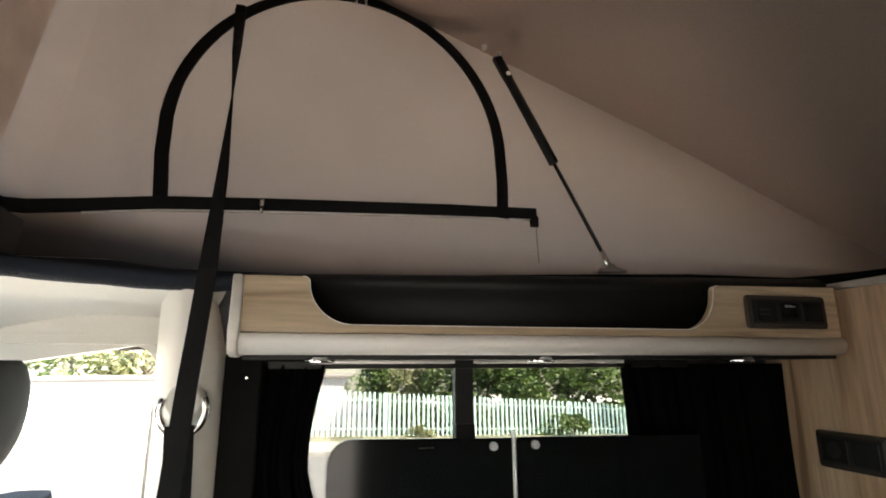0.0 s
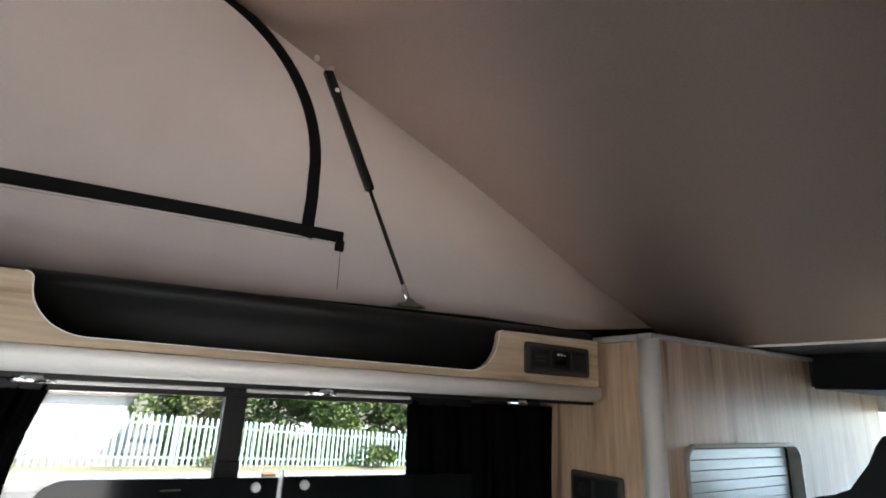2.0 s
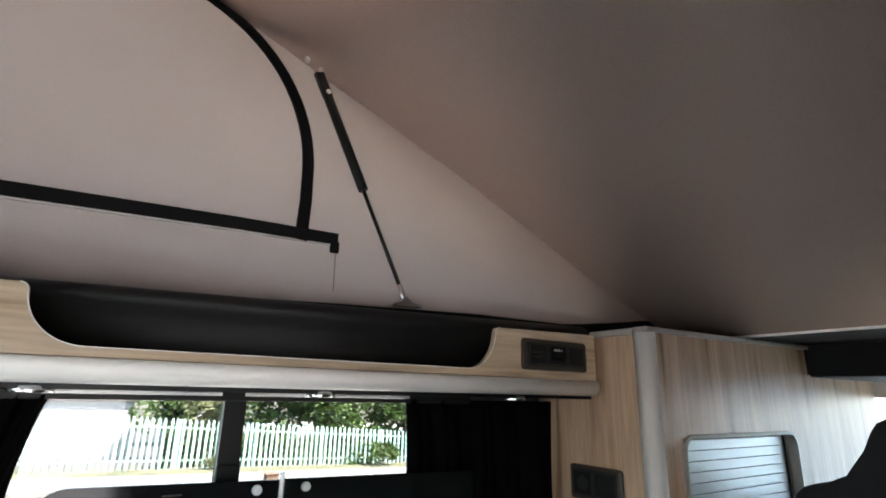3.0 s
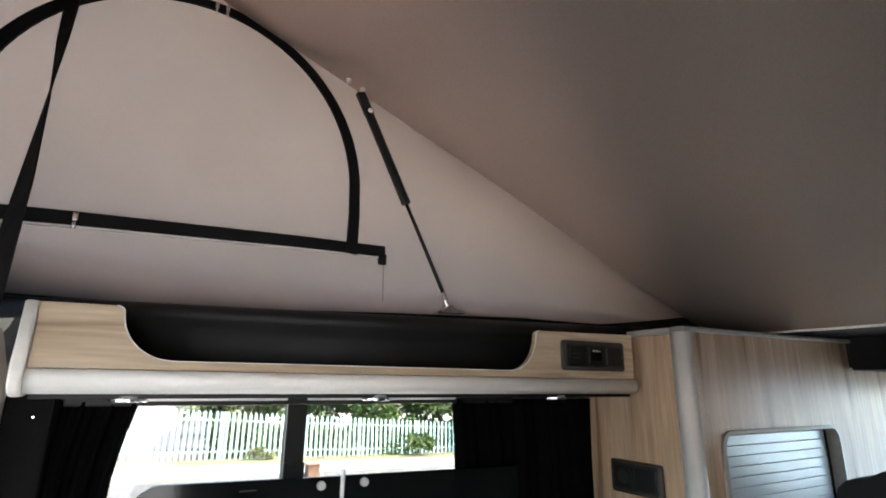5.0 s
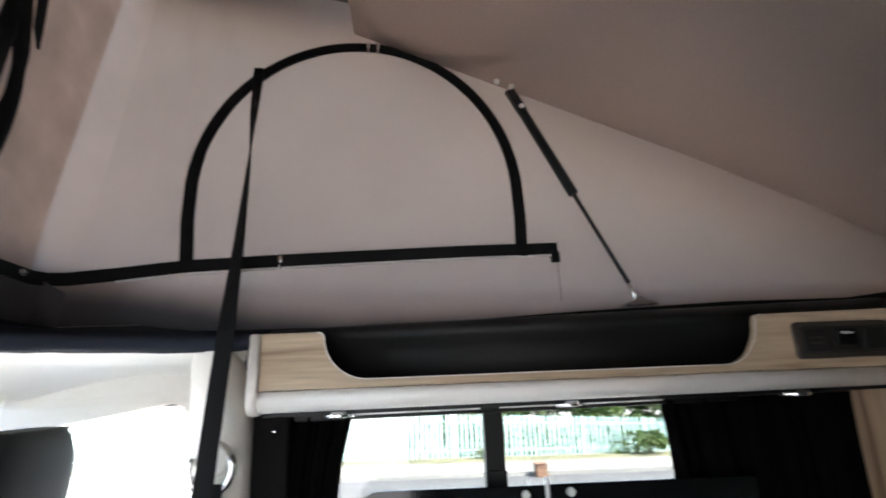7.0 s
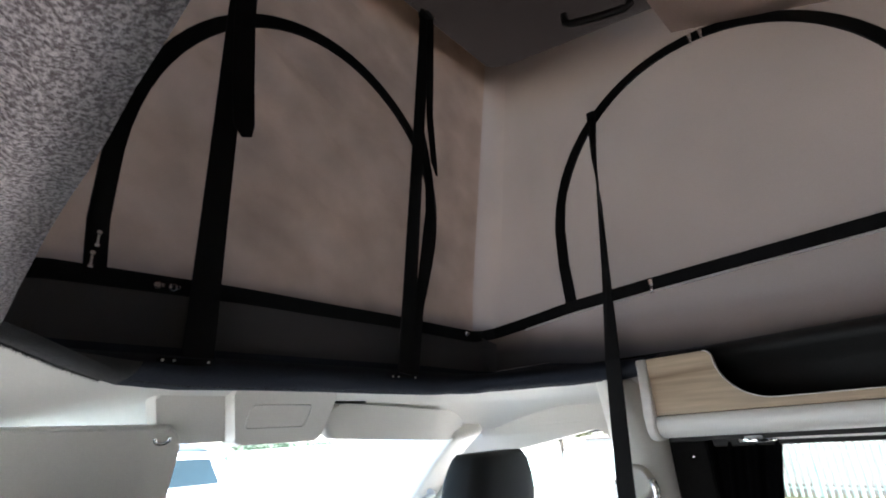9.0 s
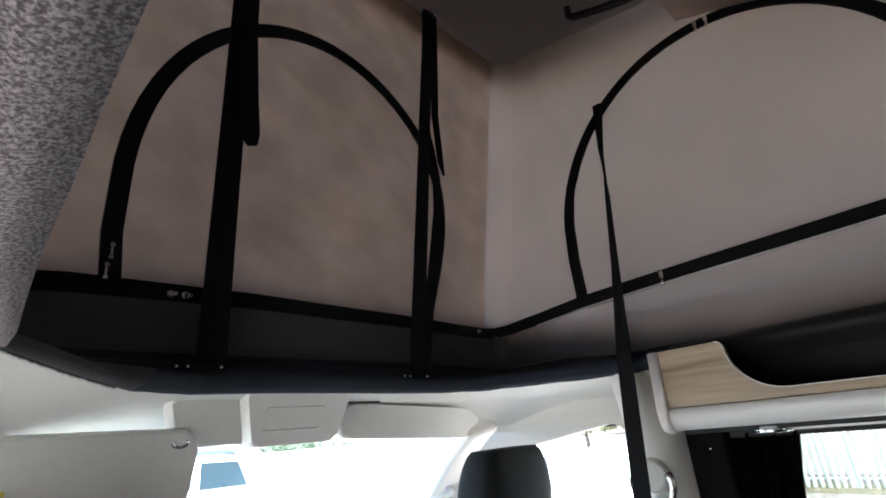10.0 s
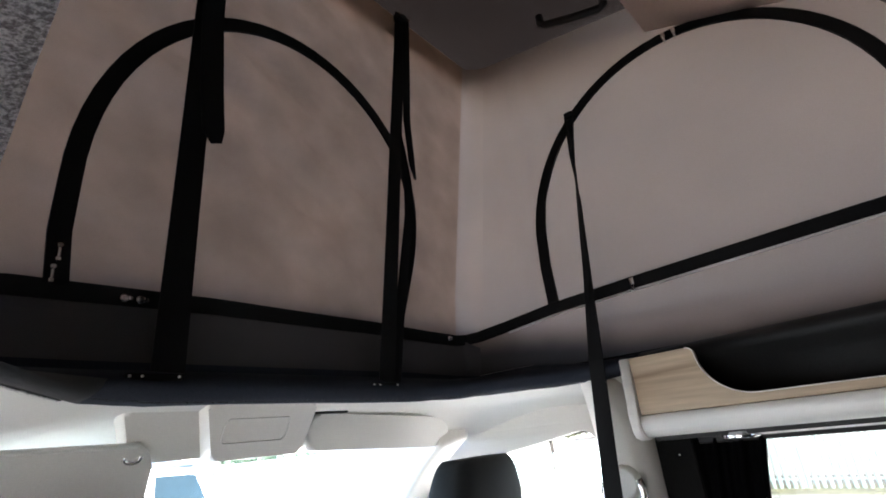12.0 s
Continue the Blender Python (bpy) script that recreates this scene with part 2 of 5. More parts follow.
M_REARGLASS = clear("blue_tinted_glass", (0.58, 0.66, 0.72))
M_SCREENGLASS = clear("blue_green_screen_glass", (0.70, 0.80, 0.84))
M_LED = material("lamp_lens", (0.22, 0.22, 0.21), 0.2, coarse=0.02)
M_WHITE = material("white_print", (0.7, 0.7, 0.68), 0.5, fine=0.02)
M_YELLOW = material("yellow_sticker", (0.75, 0.62, 0.12), 0.5, fine=0.04)
M_TARMAC = material("tarmac", (0.075, 0.074, 0.073), 0.9, coarse=0.15, fine=0.3, scale=0.6, fine_scale=60, bump=0.5, bump_scale=80)
M_PAVING = material("concrete_paving", (0.37, 0.357, 0.33), 0.9, coarse=0.12, fine=0.15, scale=0.7, fine_scale=30, bump=0.3, bump_scale=60)
M_FOOTPATH = material("grey_footpath", (0.22, 0.215, 0.20), 0.9, coarse=0.12, fine=0.15, scale=0.7, fine_scale=30, bump=0.3, bump_scale=60)
M_DULLGROUND = material("unseen_dull_ground", (0.16, 0.157, 0.15), 0.9, coarse=0.15, fine=0.3, scale=0.6, fine_scale=60, bump=0.5, bump_scale=80)
M_VERGE = material("dry_grass_verge", (0.12, 0.115, 0.065), 0.95, coarse=0.35, fine=0.4, scale=1.2, fine_scale=25, bump=0.6, bump_scale=30)
M_FENCE = material("fence_green_paint", (0.50, 0.69, 0.64), 0.45, coarse=0.10, fine=0.08, scale=2, fine_scale=30, bump=0.1)
M_LEAF = material("hedge_leaf", (0.07, 0.115, 0.03), 0.55, coarse=0.45, fine=0.3, scale=1.4, fine_scale=9, translucent=0.3)
M_LEAF2 = material("pale_shrub_leaf", (0.17, 0.18, 0.085), 0.6, coarse=0.4, fine=0.3, scale=1.6, fine_scale=9, translucent=0.3)
# Glare beyond the windscreen is put into this paler leaf colour.
M_LEAF3 = material("glare_paled_leaf", (0.15, 0.20, 0.13), 0.6, coarse=0.3, fine=0.3, scale=1.6, fine_scale=9, translucent=0.4)
# The blue base colour stands in for sky reflected in the panes.
M_VANGLASS = material("sky_painted_van_window", (0.020, 0.038, 0.052), 0.08, coarse=0.15, scale=2)
M_SLATE = material("blue_grey_roof", (0.036, 0.050, 0.060), 0.7, coarse=0.12, fine=0.15, scale=1.2, fine_scale=12)
M_BARK = material("bark", (0.10, 0.08, 0.06), 0.9, coarse=0.2, fine=0.3, scale=6, fine_scale=40, bump=0.6, bump_scale=30)
M_RENDERWALL = material("white_rendered_wall", (0.40, 0.395, 0.38), 0.85, coarse=0.06, fine=0.05, scale=0.8, fine_scale=20, bump=0.2)
M_ROOFTILE = material("dark_roof", (0.13, 0.11, 0.10), 0.8, coarse=0.15, fine=0.2, scale=1, fine_scale=12)
M_WINDOWDARK = material("dark_window_pane", (0.03, 0.035, 0.04), 0.1, coarse=0.1)


# ---- builders ----
def thing(name, at, label, category, group="", kind=""):
    ob = new(name)
    ob.location = at
    ob.empty_display_size = 0.05
    return tagged(ob, label, category, group, kind)


def root_of(ob):
    v = Vector((0, 0, 0))
    while ob:
        v += ob.location
        ob = ob.parent
    return v


def part(name, bm, mat, parent, label="", smooth=False, kind=""):
    """Link a bmesh, given in world places, as one mesh under a thing or a part."""
    off = root_of(parent)
    bmesh.ops.translate(bm, verts=bm.verts, vec=-off)
    return finish(name, bm, mat, parent, label, smooth, kind)


def finish(name, bm, mat, parent, label="", smooth=False, kind=""):
    bmesh.ops.recalc_face_normals(bm, faces=bm.faces)
    me = bpy.data.meshes.new(name)
    if smooth:
        for f in bm.faces:
            f.smooth = len(f.verts) <= 4
    bm.to_mesh(me)
    bm.free()
    me.materials.append(mat)
    ob = new(name, me)
    ob.parent = parent
    return tagged(ob, label, "", "", kind)


def solid(name, bm, mat, label, category, kind="", group="", smooth=False):
    """A top-level thing of one mesh."""
    ob = finish(name, bm, mat, None, "", smooth)
    return tagged(ob, label, category, group, kind)


def box(x0, x1, y0, y1, z0, z1, bevel=0.0, bm=None, turn=None, seg=2):
    """A box, edges rounded; turn: a matrix about its middle."""
    b = bmesh.new()
    mid = Vector(((x0 + x1) / 2, (y0 + y1) / 2, (z0 + z1) / 2))
    bmesh.ops.create_cube(b, size=1.0)
    bmesh.ops.scale(b, vec=(abs(x1 - x0), abs(y1 - y0), abs(z1 - z0)), verts=b.verts)
    if bevel > 0:
        bmesh.ops.bevel(b, geom=list(b.edges), offset=bevel, segments=seg, affect="EDGES", profile=0.5)
    if turn is not None:
        bmesh.ops.transform(b, matrix=turn, verts=b.verts)
    bmesh.ops.translate(b, verts=b.verts, vec=mid)
    return join(bm, b)


def join(bm, b):
    if bm is None:
        return b
    me = bpy.data.meshes.new("tmp")
    b.to_mesh(me)
    b.free()
    bm.from_mesh(me)
    bpy.data.meshes.remove(me)
    return bm


def prism(points, a, b, axis="y", bevel=0.0, bm=None, seg=2):
    """A flat outline, pushed out from a to b along an axis. points: the other two coordinates in order."""
    def at(p, v):
        return {"x": (v, p[0], p[1]), "y": (p[0], v, p[1]), "z": (p[0], p[1], v)}[axis]
    k = bmesh.new()
    lo = [k.verts.new(at(p, a)) for p in points]
    hi = [k.verts.new(at(p, b)) for p in points]
    k.faces.new(lo)
    k.faces.new(hi[::-1])
    n = len(points)
    for i in range(n):
        k.faces.new((lo[i], hi[i], hi[(i + 1) % n], lo[(i + 1) % n]))
    if bevel > 0:
        ring = [e for e in k.edges if all(v in lo for v in e.verts) or all(v in hi for v in e.verts)]
        bmesh.ops.bevel(k, geom=ring, offset=bevel, segments=seg, affect="EDGES", profile=0.5)
    return join(bm, k)


def rounded(u0, u1, v0, v1, r, n=6):
    """A rectangle's outline with rounded corners."""
    out = []
    for cu, cv, a0 in ((u1 - r, v1 - r, 0), (u0 + r, v1 - r, 90), (u0 + r, v0 + r, 180), (u1 - r, v0 + r, 270)):
        for i in range(n + 1):
            a = radians(a0 + 90 * i / n)
            out.append((cu + r * math.cos(a), cv + r * math.sin(a)))
    return out


def cylinder(p0, p1, r0, r1=None, n=20, bevel=0.0, bm=None):
    p0, p1 = Vector(p0), Vector(p1)
    r1 = r0 if r1 is None else r1
    k = bmesh.new()
    bmesh.ops.create_cone(k, cap_ends=True, segments=n, radius1=r0, radius2=r1, depth=(p1 - p0).length)
    if bevel > 0:
        rims = [e for e in k.edges if len(e.link_faces) == 2 and any(len(f.verts) > 4 for f in e.link_faces)]
        bmesh.ops.bevel(k, geom=rims, offset=bevel, segments=2, affect="EDGES", profile=0.5)
    q = (p1 - p0).to_track_quat("Z", "Y").to_matrix().to_4x4()
    bmesh.ops.transform(k, matrix=Matrix.Translation((p0 + p1) / 2) @ q, verts=k.verts)
    return join(bm, k)


def ribbon(points, sides, width, thick, bm=None):
    """A strap of rectangular section along points; sides: the way across the strap at each point (or one for all)."""
    k = bmesh.new()
    pts = [Vector(p) for p in points]
    rings = []
    for i, p in enumerate(pts):
        t = (pts[min(i + 1, len(pts) - 1)] - pts[max(i - 1, 0)]).normalized()
        s = Vector(sides[i] if isinstance(sides[0], (tuple, list, Vector)) else sides)
        s = (s - t * s.dot(t)).normalized()
        nrm = t.cross(s).normalized()
        w = width[i] if isinstance(width, (tuple, list)) else width
        rings.append([k.verts.new(p + s * a * w / 2 + nrm * b * thick / 2) for a, b in ((-1, -1), (1, -1), (1, 1), (-1, 1))])
    for a, b in zip(rings, rings[1:]):
        for i in range(4):
            k.faces.new((a[i], a[(i + 1) % 4], b[(i + 1) % 4], b[i]))
    k.faces.new(rings[0][::-1])
    k.faces.new(rings[-1])
    return join(bm, k)


def tube(points, r, n=8, bm=None):
    k = bmesh.new()
    pts = [Vector(p) for p in points]
    ref = Vector((0.31, 0.52, 0.79))
    rings = []
    for i, p in enumerate(pts):
        t = (pts[min(i + 1, len(pts) - 1)] - pts[max(i - 1, 0)]).normalized()
        u = t.cross(ref).normalized()
        v = t.cross(u)
        rr = r[i] if isinstance(r, (tuple, list)) else r
        rings.append([k.verts.new(p + (u * math.cos(2 * math.pi * j / n) + v * math.sin(2 * math.pi * j / n)) * rr) for j in range(n)])
    for a, b in zip(rings, rings[1:]):
        for j in range(n):
            k.faces.new((a[j], a[(j + 1) % n], b[(j + 1) % n], b[j]))
    k.faces.new(rings[0][::-1])
    k.faces.new(rings[-1])
    return join(bm, k)


def grid_sheet(f, nu, nv, thick=0.0, bm=None):
    """A sheet f(u, v) over the unit square; thick: pushed out along its normals to a closed slab."""
    k = bmesh.new()
    vs = [[k.verts.new(f(i / nu, j / nv)) for j in range(nv + 1)] for i in range(nu + 1)]
    fs = [k.faces.new((vs[i][j], vs[i + 1][j], vs[i + 1][j + 1], vs[i][j + 1])) for i in range(nu) for j in range(nv)]
    if thick:
        bmesh.ops.solidify(k, geom=fs, thickness=thick)
    return join(bm, k)


def plate(rect, holes, a, b, axis):
    """A wall rect = (u0, u1, v0, v1) from a to b along an axis, with rectangular openings right through it."""
    us = sorted({rect[0], rect[1], *[h[0] for h in holes], *[h[1] for h in holes]})
    vs = sorted({rect[2], rect[3], *[h[2] for h in holes], *[h[3] for h in holes]})

    def at(u, v, w):
        return {"x": (w, u, v), "y": (u, w, v), "z": (u, v, w)}[axis]
    k = bmesh.new()

    def full(i, j):
        if not (0 <= i < len(us) - 1 and 0 <= j < len(vs) - 1):
            return False
        cu, cv = (us[i] + us[i + 1]) / 2, (vs[j] + vs[j + 1]) / 2
        return not any(h[0] < cu < h[1] and h[2] < cv < h[3] for h in holes)

    def quad(*p):
        k.faces.new([k.verts.new(q) for q in p])
    for i in range(len(us) - 1):
        for j in range(len(vs) - 1):
            if not full(i, j):
                continue
            u0, u1, v0, v1 = us[i], us[i + 1], vs[j], vs[j + 1]
            for w in (a, b):
                quad(at(u0, v0, w), at(u1, v0, w), at(u1, v1, w), at(u0, v1, w))
            for di, dj, p, q in ((-1, 0, (u0, v0), (u0, v1)), (1, 0, (u1, v0), (u1, v1)), (0, -1, (u0, v0), (u1, v0)), (0, 1, (u0, v1), (u1, v1))):
                if not full(i + di, j + dj):
                    quad(at(*p, a), at(*q, a), at(*q, b), at(*p, b))
    bmesh.ops.remove_doubles(k, verts=k.verts, dist=1e-5)
    return k


def lid_z(x):
    """Underside of the raised roof over x: hinged at the rear, lifted and flatter in front."""
    return 2.494 - 0.235 * (x + 0.41) if x < 0.3 else 2.327 - 0.478 * (x - 0.3)


def board_z(x):
    return 2.052 - 0.466 * (x - 0.558)


def tent_y(z):
    """The kitchen-side tent wall leans out towards its top."""
    return 1.18 + 0.23 * (z - 1.48)


def belly(x):
    """The side cloth is pushed out towards the rear to fit the camera's view."""
    t = min(1.0, max(0.0, (x - 0.9) / 0.6))
    return 0.03 * t * t * (3 - 2 * t)


def foot_z(x):
    """Foot of the side cloth; its edge rises a little towards the rear."""
    return 1.436 + 0.018 * min(1.0, max(0.0, (x - 0.1) / 0.8))


MID_Y = 0.66


def smoothstep(t):
    return t * t * (3 - 2 * t)


# ---- ground outside ----
def ground_z(x, y):
    return -0.5 - 0.05 * y - 0.025 * x


def ground_sheet():
    k = bmesh.new()
    vs = [k.verts.new((x, y, ground_z(x, y) - 0.02)) for x, y in ((-900, -900), (900, -900), (900, 900), (-900, 900))]
    k.faces.new(vs)
    return k


def strip(x0, x1, y0, y1, up):
    k = bmesh.new()
    lo = [k.verts.new((x, y, ground_z(x, y) - 0.1)) for x, y in ((x0, y0), (x1, y0), (x1, y1), (x0, y1))]
    hi = [k.verts.new(v.co + Vector((0, 0, 0.1 + up))) for v in lo]
    k.faces.new(lo[::-1])
    k.faces.new(hi)
    for i in range(4):
        k.faces.new((lo[i], lo[(i + 1) % 4], hi[(i + 1) % 4], hi[i]))
    return k


solid("ground", ground_sheet(), M_PAVING, "pale sunlit concrete ground round the van", "ground", "structure")
# Unseen darker ground, added to cut light bounced up from the door side.
solid("bounce_limit_ground", strip(-40, 2.3, -60, -0.42, 0.008), M_DULLGROUND, "unseen darker ground added beside the van to cut bounced light", "ground", "structure")
solid("road", strip(-90, 90, 9.0, 16.3, 0.004), M_TARMAC, "grey sunlit tarmac road along the fence", "road", "structure")
solid("pavement", strip(-90, 90, 16.45, 19.6, 0.12), M_FOOTPATH, "grey concrete footpath with a kerb beside the road", "pavement", "structure")
solid("kerb", strip(-90, 90, 16.3, 16.45, 0.125), M_FOOTPATH, "concrete kerb between road and footpath", "kerb", "structure")
solid("yard", strip(-90, 90, 23.5, 120, 0.06), M_TARMAC, "grey tarmac yard behind the fence", "ground", "structure")
solid("verge", strip(-90, 90, 19.6, 23.5, 0.10), M_VERGE, "dry grass verge at the foot of the fence", "grass", "structure")


# ---- van shell ----
SIDE = 1.33
wall = plate((-0.62, 2.7, 0.0, 1.46), [(-0.70, -0.165, 0.72, 1.31), (0.03, 1.02, 0.80, 1.285)], SIDE, SIDE + 0.06, "y")
wall = box(-1.25, -0.621, SIDE, SIDE + 0.06, 0.0, 0.72, bm=wall)
solid("wall_side", wall, M_WALLLINER, "van side wall with a long window and a cab door window", "wall", "structure")
# The tall opening is unseen; added and sized for the light it lets in.
wall = plate((-0.62, 2.7, 0.0, 1.46), [(-0.70, -0.13, 0.70, 1.305), (-0.07, 0.34, 0.04, 1.27)], -0.33, -0.27, "y")
wall = box(-1.25, -0.621, -0.33, -0.27, 0.0, 0.72, bm=wall)
solid("wall_door_side", wall, M_WALLLINER, "van side wall with cab window and an unseen opening added for light", "wall", "structure")
wall = plate((-0.27, SIDE, 0.0, 1.46), [(0.20, 1.12, 0.90, 1.33)], 2.66, 2.72, "x")
solid("wall_rear", wall, M_CREAMPLASTIC, "pale tailgate lining with a wide window", "tailgate", "structure")
k = plate((0.19, 1.13, 0.89, 1.34), [], 2.6605, 2.6645, "x")
solid("window_tailgate", k, M_REARGLASS, "blue-tinted tailgate window glass", "window", "structure")
wall = plate((-0.27, SIDE, 0.0, 0.62), [], -1.31, -1.25, "x")
solid("bulkhead", wall, M_DARKPLASTIC, "dark front bulkhead below the windscreen", "bulkhead", "structure")
# Unseen bonnet, added to bounce sunlight up onto the cab headliner.
k = prism([(-1.30, 0.60), (-1.28, 0.64), (-1.60, 0.60), (-2.0, 0.50), (-2.2, 0.38), (-2.25, 0.0), (-1.32, 0.0)], -0.25, 1.31, "y", 0.02)
solid("bonnet", k, M_PAINT, "unseen white bonnet added to bounce light into the cab", "bonnet", "structure")
solid("floor", box(-1.31, 2.72, -0.27, SIDE, -0.06, 0.0), M_FLOOR, "grey vinyl van floor", "floor", "structure")
dash = prism([(-1.25, 0.0), (-1.25, 0.70), (-1.05, 0.78), (-0.86, 0.76), (-0.80, 0.66), (-0.86, 0.2), (-0.9, 0.0)], -0.265, SIDE - 0.005, "y", 0.01)
solid("dashboard", dash, M_DARKPLASTIC, "dark moulded dashboard under the windscreen", "dashboard", "structure")

# opening in the fixed roof: cut corners in front, straight sides
RIM = [  # lower lip, upper edge and outer edge of the strip beneath
    ((2.10, 1.158, 1.418), (2.10, 1.172, 1.460), (2.10, 1.168, 1.420)),
    ((0.03, 1.158, 1.416), (0.03, 1.172, 1.440), (0.03, 1.168, 1.418)),
    ((-0.02, 1.115, 1.405), (-0.10, 1.172, 1.440), (-0.02, 1.165, 1.410)),
    ((-0.10, 1.100, 1.403), (-0.22, 1.172, 1.458), (-0.11, 1.150, 1.408)),
    ((-0.25, 1.030, 1.405), (-0.380, 1.168, 1.457), (-0.28, 1.075, 1.409)),
    ((-0.325, 0.955, 1.405), (-0.387, 1.120, 1.456), (-0.36, 0.985, 1.409)),
    ((-0.340, 0.880, 1.406), (-0.385, 0.950, 1.455), (-0.375, 0.890, 1.410)),
    ((-0.340, 0.450, 1.409), (-0.385, 0.370, 1.455), (-0.375, 0.435, 1.413)),
    ((-0.302, 0.372, 1.410), (-0.387, 0.212, 1.456), (-0.328, 0.352, 1.412)),
    ((-0.212, 0.312, 1.412), (-0.372, 0.190, 1.457), (-0.234, 0.290, 1.412)),
    ((-0.106, 0.226, 1.418), (-0.22, 0.182, 1.459), (-0.120, 0.218, 1.414)),
    ((0.05, 0.210, 1.420), (-0.08, 0.160, 1.460), (0.03, 0.166, 1.424)),
    ((0.15, 0.2025, 1.420), (0.10, 0.152, 1.460), (0.14, 0.157, 1.424)),
    ((0.256, 0.194, 1.420), (0.256, 0.145, 1.460), (0.256, 0.149, 1.424)),
    ((2.10, 0.185, 1.420), (2.10, 0.135, 1.460), (2.10, 0.139, 1.424)),
]


def rim(points, roll=(0, 0)):
    """Carpeted rim of the roof opening: an inner face that swells over a rounded lip (roll: how much, from start to end), and a narrow strip beneath."""
    k = bmesh.new()
    fine = []
    for p, q in zip(points, points[1:]):
        n = 12 if abs(p[0][0] - q[0][0]) > 1 else 4
        fine += [[Vector(p[j]).lerp(Vector(q[j]), i / n) for j in range(3)] for i in range(n)]
    fine.append([Vector(v) for v in points[-1]])
    rows = []
    for i, (l, t, o) in enumerate(fine):
        w = Vector((0, 0, 0.0012 * math.sin(l.x * 57 + l.y * 41) + 0.0008 * math.sin(l.x * 131 - l.y * 97)))
        low = [o, o.lerp(l, 0.55) + Vector((0, 0, -0.004)) + w, l + Vector((0, 0, 0.003)) + w]
        flat = [l.lerp(t, 0.25) + Vector((0, 0, 0.004)), l.lerp(t, 0.45), l.lerp(t, 0.6), l.lerp(t, 0.85)]
        f = roll[0] + (roll[1] - roll[0]) * min(1.0, i / 5)
        tuck = Vector((l.x - t.x, l.y - t.y, 0.0)).normalized() * 0.013
        swell = [l + tuck * 0.6 + Vector((0, 0, 0.010)) + w, l + tuck + Vector((0, 0, 0.021)) + w, l.lerp(t, 0.55) + tuck * 0.8 + Vector((0, 0, 0.012)), l.lerp(t, 0.85) + Vector((0, 0, 0.006))]
        face = low + [a.lerp(b, f) for a, b in zip(flat, swell)] + [t]
        rows.append([k.verts.new(p) for p in face])
    for a, b in zip(rows, rows[1:]):
        for i in range(len(a) - 1):
            k.faces.new((a[i], a[i + 1], b[i + 1], b[i]))
    return k


trim_dark = solid("roof_opening_trim_dark", rim(RIM[:9], (0, 1)), M_SHADED_NAVY, "felt carpet round the front of the roof opening, shade painted blue-black", "roof trim", "structure", smooth=True)
trim_black = solid("roof_opening_trim_black", rim(RIM[8:11], (1, 0)), M_RIMSHADED, "felt carpet at the corner of the roof opening, shade painted charcoal", "roof trim", "structure", smooth=True)
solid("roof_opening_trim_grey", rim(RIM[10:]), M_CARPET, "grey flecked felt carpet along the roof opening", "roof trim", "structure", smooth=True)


def fuzz(points, which, count, seed, out, stray=0.0012):
    """Loose fibre ends standing off an edge of the carpet."""
    rnd = random.Random(seed)
    vs, fs = [], []
    pairs = [(Vector(a[which]), Vector(b[which])) for a, b in zip(points, points[1:])]
    for a, b in pairs:
        long = min((b - a).length, 1.2)
        for _ in range(int(count * long)):
            p = a.lerp(b, rnd.random() * long / (b - a).length)
            side = (b - a).normalized()
            tip = p + Vector((rnd.gauss(0, 1), rnd.gauss(0, 1), rnd.gauss(0, 1))) * stray + Vector(out) * rnd.uniform(0.0004, 0.0030)
            i = len(vs)
            vs += [p - side * 0.0006, p + side * 0.0006, tip]
            fs.append((i, i + 1, i + 2))
    return vs, fs


def fibres(data, mat, parent):
    me = bpy.data.meshes.new("fibres")
    me.from_pydata(data[0], [], data[1])
    me.materials.append(mat)
    ob = new("fibres", me)
    ob.parent = parent
    return tagged(ob, "loose carpet fibres", kind="stuff")


fibres(fuzz(RIM[2:9], 0, 1600, 4, (0, 0, -0.7)), M_RIMSHADED, trim_dark)
fibres(fuzz(RIM[8:11], 2, 6500, 6, (-0.3, -0.3, -0.9), 0.0009), M_RIMSHADED, trim_black)

# fixed roof above the cab and along the sides
OUTER = [(2.66, 1.45), (0.1, 1.45), (0.0, 1.45), (-0.2, 1.45), (-0.45, 1.42), (-0.62, 1.30), (-0.66, 1.0), (-0.66, 0.3), (-0.62, 0.05), (-0.45, -0.28), (-0.2, -0.33), (-0.05, -0.33), (0.05, -0.33), (0.235, -0.33), (2.66, -0.33)]


def roof_skin():
    k = bmesh.new()
    rows = []
    for (l, t, u), o in zip(RIM, OUTER):
        rows.append([k.verts.new((t[0], t[1], t[2] + 0.002)), k.verts.new((o[0], o[1], 1.47))])
    for a, b in zip(rows, rows[1:]):
        k.faces.new((a[0], a[1], b[1], b[0]))
    bmesh.ops.solidify(k, geom=list(k.faces), thickness=-0.012)
    return k


solid("roof", roof_skin(), M_PAINT, "white fixed van roof round the opening", "roof", "structure")


